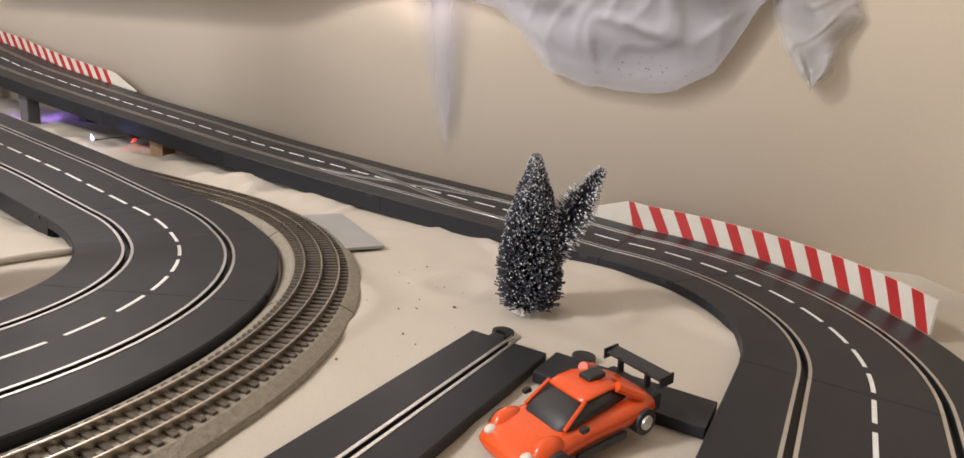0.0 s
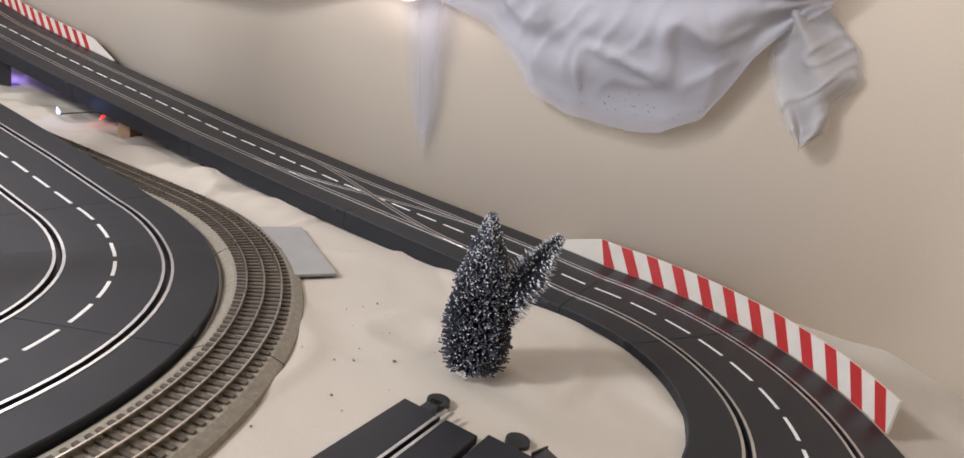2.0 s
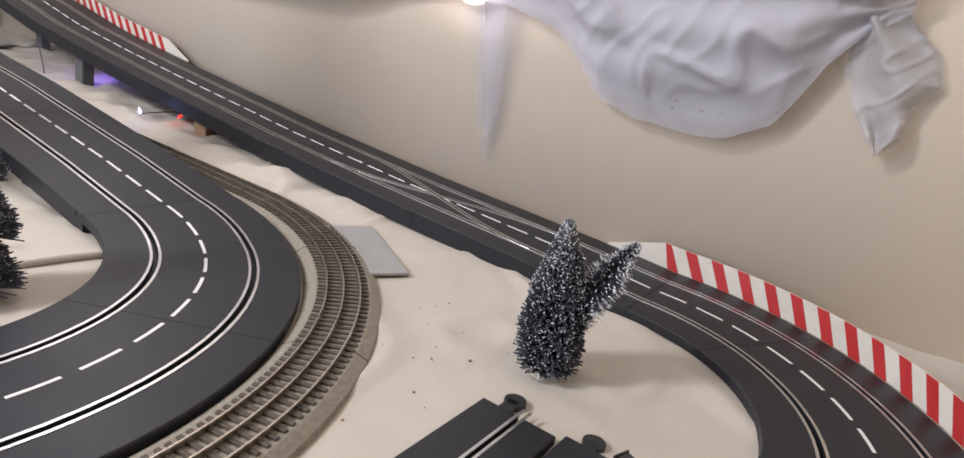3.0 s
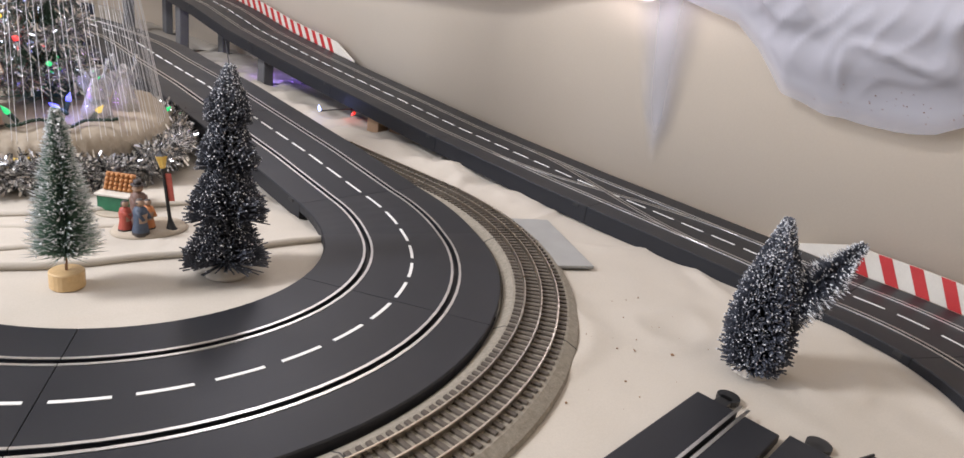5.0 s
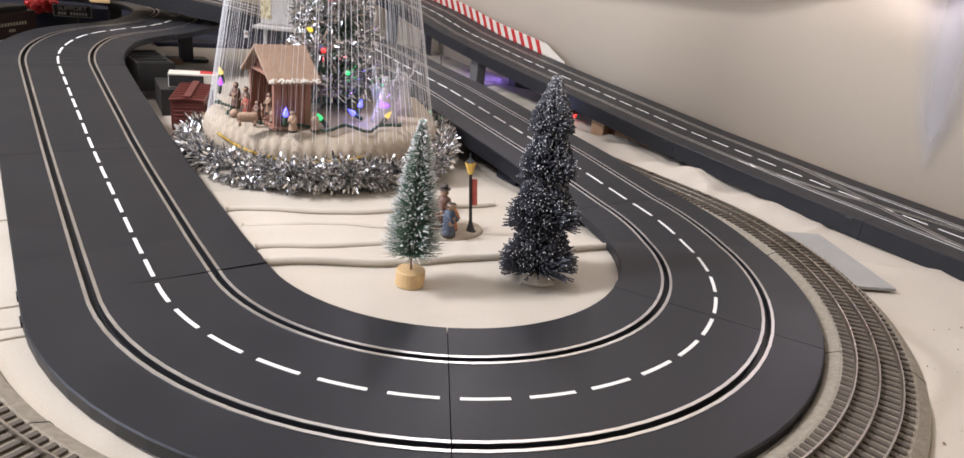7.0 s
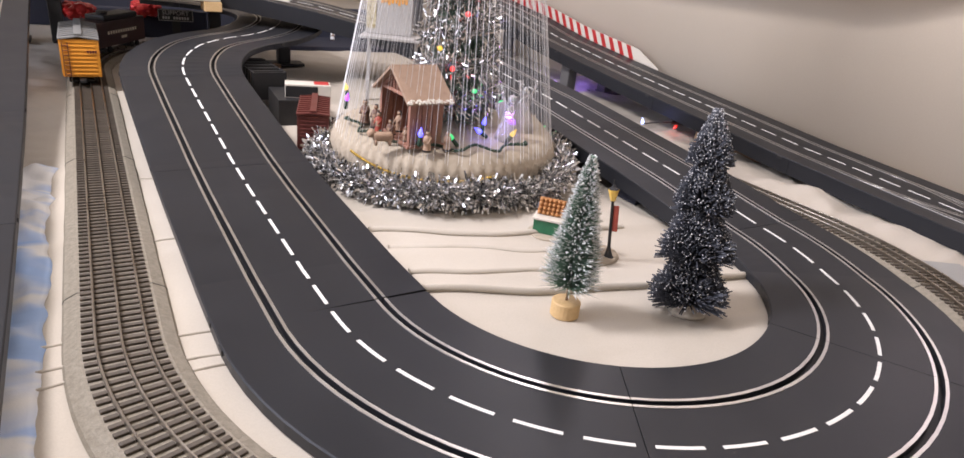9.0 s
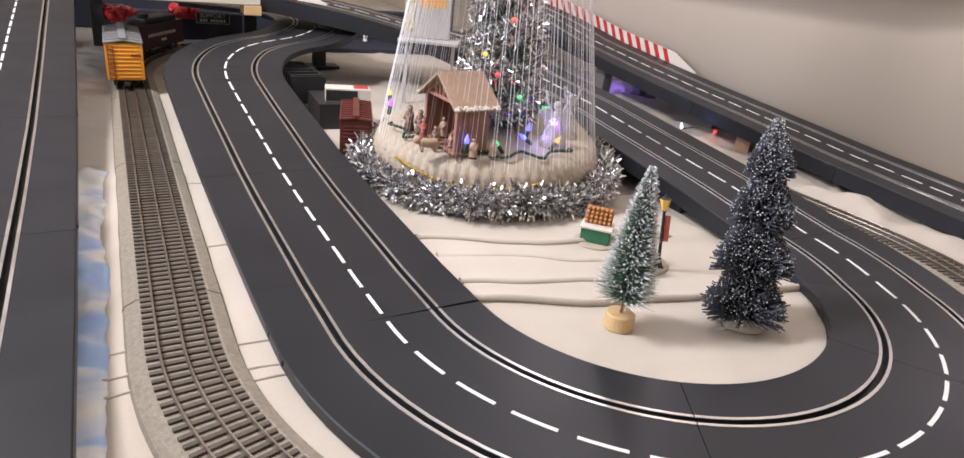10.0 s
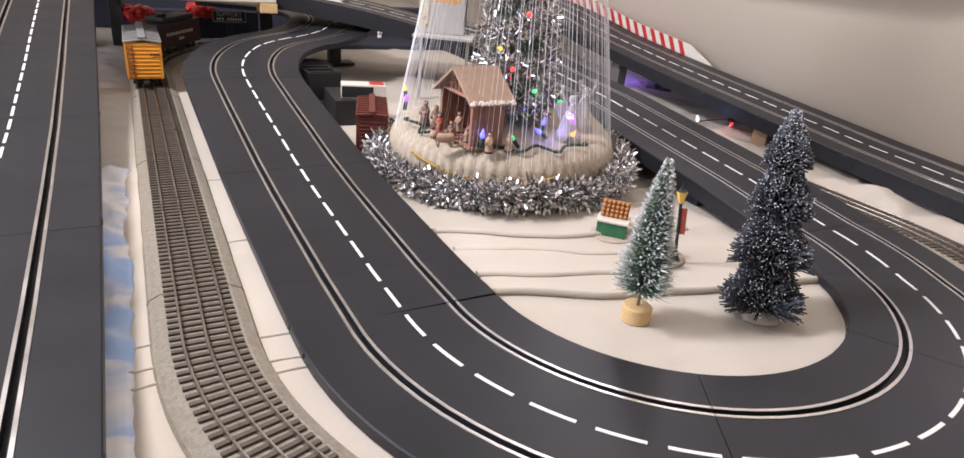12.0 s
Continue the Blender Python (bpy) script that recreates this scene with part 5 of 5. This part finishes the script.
# ---------------------------------------------------------------- shelf, far corner
def shelf():
    t = thing("wooden_shelf", None, "cream painted board on wooden posts behind the railway", "shelf")
    bm = bmesh.new()
    box(bm, (0.335, 0.50, 0.022), pose(-0.378, 1.255, 0.180), 0.002)
    part("board", bm, M_BOARD, t)
    for x, y in ((-0.226, 1.030), (-0.226, 1.46), (-0.53, 1.46)):
        bm = bmesh.new()
        box(bm, (0.035, 0.05, 0.020), pose(x, y, 0.1585), 0.002)
        part("cleat", bm, M_WOOD, t)
    # added posts, black so that they match the shade under the board
    for x in (-0.52, -0.15):
        bm = bmesh.new()
        box(bm, (0.03, 0.03, 0.168), pose(x, 1.49, 0.0845), 0.002)
        part("post", bm, M_BLACK, t)
    return t


shelf()
# panel coloured dark to give the shade beneath the shelf
bm = bmesh.new()
box(bm, (0.62, 0.03, 0.145), pose(-0.33, 1.80, 0.0735), 0.002)
tagged(part("shade_panel", bm, M_NAVY, None), "panel whose dark blue stands in for the shade under the shelf", "panel")

M_REDFOIL = material("red_foil", (0.45, 0.02, 0.02), (0.65, 0.05, 0.05), 0.25, 0.4, 60, 0.1, 300)


def red_bow(m):
    t = thing("red_bow", m, "crumpled shiny red foil bow under the shelf", "bow")
    rng = random.Random(9)
    for i in range(9):
        a = 2 * math.pi * i / 9
        bm = bmesh.new()
        lathe(bm, [(0.004, 0.0), (0.016, 0.012), (0.019, 0.026), (0.010, 0.040), (0.002, 0.044)], 10, pose(0, 0, 0.02) @ Matrix.Rotation(a, 4, "Z") @ Matrix.Rotation(radians(55 + 25 * rng.random()), 4, "Y"))
        part("loop", bm, M_REDFOIL, t)
    return t


red_bow(pose(-0.47, 1.50, 0.05))
red_bow(pose(-0.31, 1.60, 0.05))
# dark box added to fill the dim space below the shelf
bm = bmesh.new()
box(bm, (0.36, 0.05, 0.075), pose(-0.33, 1.64, 0.0375), 0.002)
tagged(part("dark_filler", bm, M_NAVY, None), "dark box added to fill the space under the shelf", "box")


def small_sign(m):
    t = thing("small_sign", m, "black sign with a pale border and lettering", "sign")
    bm = bmesh.new()
    box(bm, (0.086, 0.004, 0.03), pose(0, 0, 0.045), 0.0006)
    box(bm, (0.02, 0.02, 0.066), pose(0, 0.008, -0.002), 0.001)
    part("board", bm, M_BLACK, t)
    pale = material("sign_paint", (0.45, 0.44, 0.4), (0.6, 0.58, 0.54), 0.6)
    bm = bmesh.new()
    for z in (0.0312, 0.0588):
        box(bm, (0.084, 0.001, 0.0012), pose(0, -0.0022, z))
    for x in (-0.0415, 0.0415):
        box(bm, (0.0012, 0.001, 0.0265), pose(x, -0.0022, 0.045))
    part("border", bm, pale, t)
    cu = bpy.data.curves.new("word", "FONT")
    cu.body, cu.size, cu.align_x, cu.extrude = "SUPPORT", 0.0155, "CENTER", 0.0003
    tmp = bpy.data.objects.new("word", cu)
    me = bpy.data.meshes.new_from_object(tmp)
    bpy.data.objects.remove(tmp)
    me.materials.append(pale)
    ob = new("word", me)
    ob.parent = t
    ob.matrix_local = pose(0, -0.0024, 0.0462, 90, 0, 0)
    bars("lettering", pose(0, -0.0022, 0), [(-0.030 + 0.0066 * i, 0.0385, 0.0045, 0.007) for i in range(10) if i != 3], pale, t, "row of pale letter bars")
    return t


small_sign(pose(-0.248, 1.48, 0.035, 0, 0, -6))


M_CARD = material("grey_card", (0.30, 0.29, 0.28), (0.42, 0.41, 0.40), 0.6, 0, 30, 0, 300)


def picture_stand(m):
    t = thing("toy_billboard", m, "white toy billboard box with orange lettering and a figure panel", "toy billboard")
    bm = bmesh.new()
    box(bm, (0.15, 0.09, 0.004), pose(0.01, -0.02, 0.098), 0.001)
    part("platform", bm, M_CARD, t)
    for x in (-0.05, 0.07):
        bm = bmesh.new()
        box(bm, (0.008, 0.008, 0.096), pose(x, 0.0, 0.048))
        part("leg", bm, M_CARD, t)
    bm = bmesh.new()
    box(bm, (0.115, 0.03, 0.105), pose(0, 0, 0.153), 0.001)
    part("panel", bm, M_CARD, t)
    orange = material("orange_print", (0.62, 0.26, 0.02), (0.75, 0.36, 0.05), 0.5)
    bars("lettering", pose(0.012, -0.0155, 0), [(-0.03 + 0.0085 * i, 0.150 + 0.002 * math.sin(i * 2.2), 0.006, 0.013) for i in range(8)], orange, t, "row of orange letter bars")
    bm = bmesh.new()
    box(bm, (0.024, 0.0008, 0.090), pose(-0.044, -0.0158, 0.153))
    part("side_picture", bm, material("picture_print", (0.25, 0.2, 0.08), (0.6, 0.55, 0.4), 0.5, 0, 120, 0, 300, spread=0.2), t, "mottled olive picture strip")
    return t


picture_stand(pose(0.088, 0.815, 0.0, 0, 0, -30) @ Matrix.Diagonal((0.82, 0.82, 1.43, 1)))

# dark box behind the loop, under the far road
dark_box = thing("dark_box", pose(0.20, 1.68, 0.0), "long dark blue box with a low ledge behind the loop", "box")
bm = bmesh.new()
box(bm, (0.52, 0.05, 0.10), pose(0, 0, 0.05), 0.002)
part("body", bm, M_NAVY, dark_box)
# low slab added over the bright ground so this area turns dark
bm = bmesh.new()
box(bm, (0.52, 0.20, 0.012), pose(0, -0.125, 0.006), 0.002)
part("ledge", bm, M_NAVY, dark_box)
bm = bmesh.new()
box(bm, (0.10, 0.025, 0.012), pose(-0.10, 1.17, 0.006, 0, 0, 12), 0.001)
tagged(part("wood_strip", bm, M_BROWNWOOD, None), "short brown wooden strip on the cloth", "wood strip")
figurine(pose(0.218, 1.59, 0.0122, 0, 0, 0), 0.036, M_FROST, "small white figurine by the dark box", 12)


# ---------------------------------------------------------------- cloud of fabric on the wall
def sheer(name, colour, alpha):
    """Thin fabric that thins out towards its rims (UV y)."""
    m = bpy.data.materials.new(name)
    m.use_nodes = True
    nt = m.node_tree
    bs = nt.nodes["Principled BSDF"]
    bs.inputs["Roughness"].default_value = 1.0
    uv = nt.nodes.new("ShaderNodeTexCoord")
    sep = nt.nodes.new("ShaderNodeSeparateXYZ")
    nt.links.new(uv.outputs["UV"], sep.inputs[0])
    mr = nt.nodes.new("ShaderNodeMapRange")
    mr.interpolation_type = "SMOOTHSTEP"
    mr.inputs["To Min"].default_value, mr.inputs["To Max"].default_value = alpha
    nt.links.new(sep.outputs["Y"], mr.inputs["Value"])
    nt.links.new(mr.outputs["Result"], bs.inputs["Alpha"])
    n = nt.nodes.new("ShaderNodeTexNoise")
    n.inputs["Scale"].default_value, n.inputs["Detail"].default_value = 9.0, 6
    nt.links.new(uv.outputs["Object"], n.inputs["Vector"])
    mix = nt.nodes.new("ShaderNodeMix")
    mix.data_type = "RGBA"
    mix.inputs["A"].default_value = (*[c * 0.88 for c in colour], 1)
    mix.inputs["B"].default_value = (*colour, 1)
    nt.links.new(n.outputs["Fac"], mix.inputs["Factor"])
    nt.links.new(mix.outputs["Result"], bs.inputs["Base Color"])
    return m


def set_uv(ob, values):
    me = ob.data
    layer = me.uv_layers.new(name="UVMap")
    for loop in me.loops:
        layer.data[loop.index].uv = (0.5, values[loop.vertex_index])


# thin gauze hanging from the cloud; its grey also paints the wall shadow
v, f, fade = [], [], []
for k in range(30):
    s = k / 29
    z = 0.40 - 0.34 * s
    half = 0.082 * (1 - s) ** 0.9 + 0.013
    yc = -0.115 - 0.040 * s
    for j in range(17):
        u = j / 16 * 2 - 1
        v.append((WALLX - 0.006 - 0.008 * (1 - u * u) - 0.003 * noise.noise(Vector((u * 3, s * 5, 1))), yc + half * u + 0.004 * noise.noise(Vector((u, s * 7, 4))), z))
        fade.append((1 - abs(u)) * min(1.0, (1 - s) * 4))
for k in range(29):
    for j in range(16):
        a = k * 17 + j
        f.append((a, a + 1, a + 18, a + 17))
gauze = mesh_object("shadowed_gauze", v, f, sheer("gauze", (0.40, 0.40, 0.44), (0.0, 0.55)), None, "", True)
set_uv(gauze, fade)


M_SHEET = sheer("cloud_sheet", (0.47, 0.465, 0.51), (0.50, 0.88))
M_TAIL = sheer("cloud_tail", (0.47, 0.465, 0.48), (0.20, 0.72))


def hung_sheet(name, ob_parent, y0, y1, ycount, vcount, low, high, depth, mat, rim):
    """A sheet hung on the wall between y0 and y1; low(y) is its hem, depth(y, z, s) how far it stands off."""
    v, f, fade = [], [], []
    for i in range(ycount):
        u = i / (ycount - 1)
        y = y0 + (y1 - y0) * u
        zb = low(y)
        for k in range(vcount):
            s = k / (vcount - 1)
            z = zb + (high(y) - zb) * s
            v.append((WALLX - max(0.004, depth(y, z, s)), y + 0.005 * noise.noise(Vector((y * 12, z * 12, 2.2))), z + 0.003 * noise.noise(Vector((y * 22, 3, s * 3)))))
            fade.append(min(1.0, s * rim, min(u, 1 - u) * rim * 2))
    for i in range(ycount - 1):
        for k in range(vcount - 1):
            a = i * vcount + k
            f.append((a, a + 1, a + vcount + 1, a + vcount))
    ob = mesh_object(name, v, f, mat, ob_parent, "", True)
    set_uv(ob, fade)
    return ob


def cloud():
    t = thing("cloth_cloud", None, "crumpled white cloth pinned to the wall like a cloud", "fabric")
    hem = table([-0.70, -0.665, -0.633, -0.614, -0.591, -0.544, -0.50, -0.412, -0.34, -0.292, -0.25, -0.20, -0.15, -0.09, 0.0, 0.15, 0.6, 1.3],
                [0.400, 0.370, 0.332, 0.294, 0.246, 0.218, 0.210, 0.212, 0.231, 0.285, 0.315, 0.330, 0.338, 0.342, 0.340, 0.330, 0.322, 0.325])

    def lobe(y, z, s):
        d = 0.034 + 0.030 * smooth_step(0, 0.35, s) + 0.012 * smooth_step(0.0, 0.12, -y - 0.2) * smooth_step(0, 0.5, s)
        d += 0.080 * smooth_step(0.02, 0.28, y)
        # pleats fan out from the pin above the tail, swags hang from pin to pin
        py, pz = y + 0.685, z - 0.405
        r = math.hypot(py, pz)
        a = math.atan2(pz, py)
        d += 0.0065 * math.exp(-r / 0.16) * math.sin(a * 11 + 1.5 * noise.noise(Vector((y * 6, z * 6, 1)))) * min(1.0, r / 0.03)
        sag = z - 0.5 * (y + 0.44) ** 2
        d += 0.0028 * math.sin(sag * 95 + 3.0 * noise.noise(Vector((y * 7, z * 5, 8.0)))) * smooth_step(0.03, 0.25, s)
        d += 0.010 * noise.noise(Vector((y * 6 + z * 4, z * 7, 1.5))) * smooth_step(0, 0.15, s)
        q = abs(noise.noise(Vector((y * 9 - z * 8, z * 8 + y * 3, 9.2))))
        d += 0.0080 * max(0.0, 1 - q * 6) ** 1.3 * smooth_step(0.02, 0.2, s)
        q = abs(noise.noise(Vector((y * 17 + z * 14, z * 13 - y * 6, 3.1))))
        d += 0.0042 * max(0.0, 1 - q * 5) ** 1.3 * smooth_step(0.02, 0.2, s)
        return d
    hung_sheet("draped_sheet", t, -0.70, 1.30, 460, 80, hem, lambda y: 0.62, lobe, M_SHEET, 14)
    left = table([0.236, 0.258, 0.28, 0.317, 0.345, 0.40], [-0.711, -0.694, -0.675, -0.654, -0.646, -0.640])
    right = table([0.236, 0.258, 0.293, 0.326, 0.361, 0.40], [-0.717, -0.737, -0.738, -0.761, -0.744, -0.700])
    v, f, fade = [], [], []
    nu, nv = 40, 60
    for k in range(nv):
        z = 0.236 + (0.40 - 0.236) * k / (nv - 1)
        for i in range(nu):
            u = i / (nu - 1)
            y = left(z) + (right(z) - left(z)) * u
            d = 0.022 + 0.012 * math.sin(u * 7.5 + z * 30) * (0.4 + 0.6 * u) + 0.008 * noise.noise(Vector((u * 3, z * 30, 5))) + 0.012 * math.sin(math.pi * u)
            q = abs(noise.noise(Vector((y * 24 + z * 18, z * 20, 2.6))))
            d += 0.004 * max(0.0, 1 - q * 5)
            v.append((WALLX - max(0.004, d), y + 0.003 * noise.noise(Vector((z * 40, u, 6))), z + 0.004 * math.sin(u * 9)))
            fade.append(min(1.0, min(u, 1 - u) * 7 + 0.05, k / (nv - 1) * 8 + 0.1))
    for k in range(nv - 1):
        for i in range(nu - 1):
            a = k * nu + i
            f.append((a, a + 1, a + nu + 1, a + nu))
    set_uv(mesh_object("hanging_tail", v, f, M_TAIL, t, "thin twisted tail of the cloth", True), fade)
    # specks of dirt and glitter caught in the cloth
    rng = random.Random(8)
    bm = bmesh.new()
    for i in range(34):
        y, z = rng.gauss(-0.50, 0.06), rng.gauss(0.242, 0.018)
        z = max(z, hem(y) + 0.012)
        s = (z - hem(y)) / (0.62 - hem(y))
        ball(bm, rng.uniform(0.0004, 0.0009), pose(WALLX - lobe(y, z, s) - 0.0012, y, z), 5, 4)
    tagged(part("dirt_specks", bm, M_BROWNWOOD, t), kind="stuff")
    return t


cloth_cloud = cloud()
gauze.parent = cloth_cloud
gauze["label"] = "thin grey gauze on the wall with its shadow put into the colour"

# lamp bulb behind the cloud
bm = bmesh.new()
ball(bm, 0.012, pose(0.765, -0.09, 0.340) @ Matrix.Diagonal((1, 1.8, 0.8, 1)), 16, 10)
cone(bm, 0.007, 0.007, 0.03, pose(0.765, -0.09, 0.346), 12)
tagged(part("wall_lamp", bm, glowing("lamp_glow", (1.0, 0.88, 0.85), 6.0), None, "", True), "small glowing lamp tucked under the cloth cloud", "lamp")
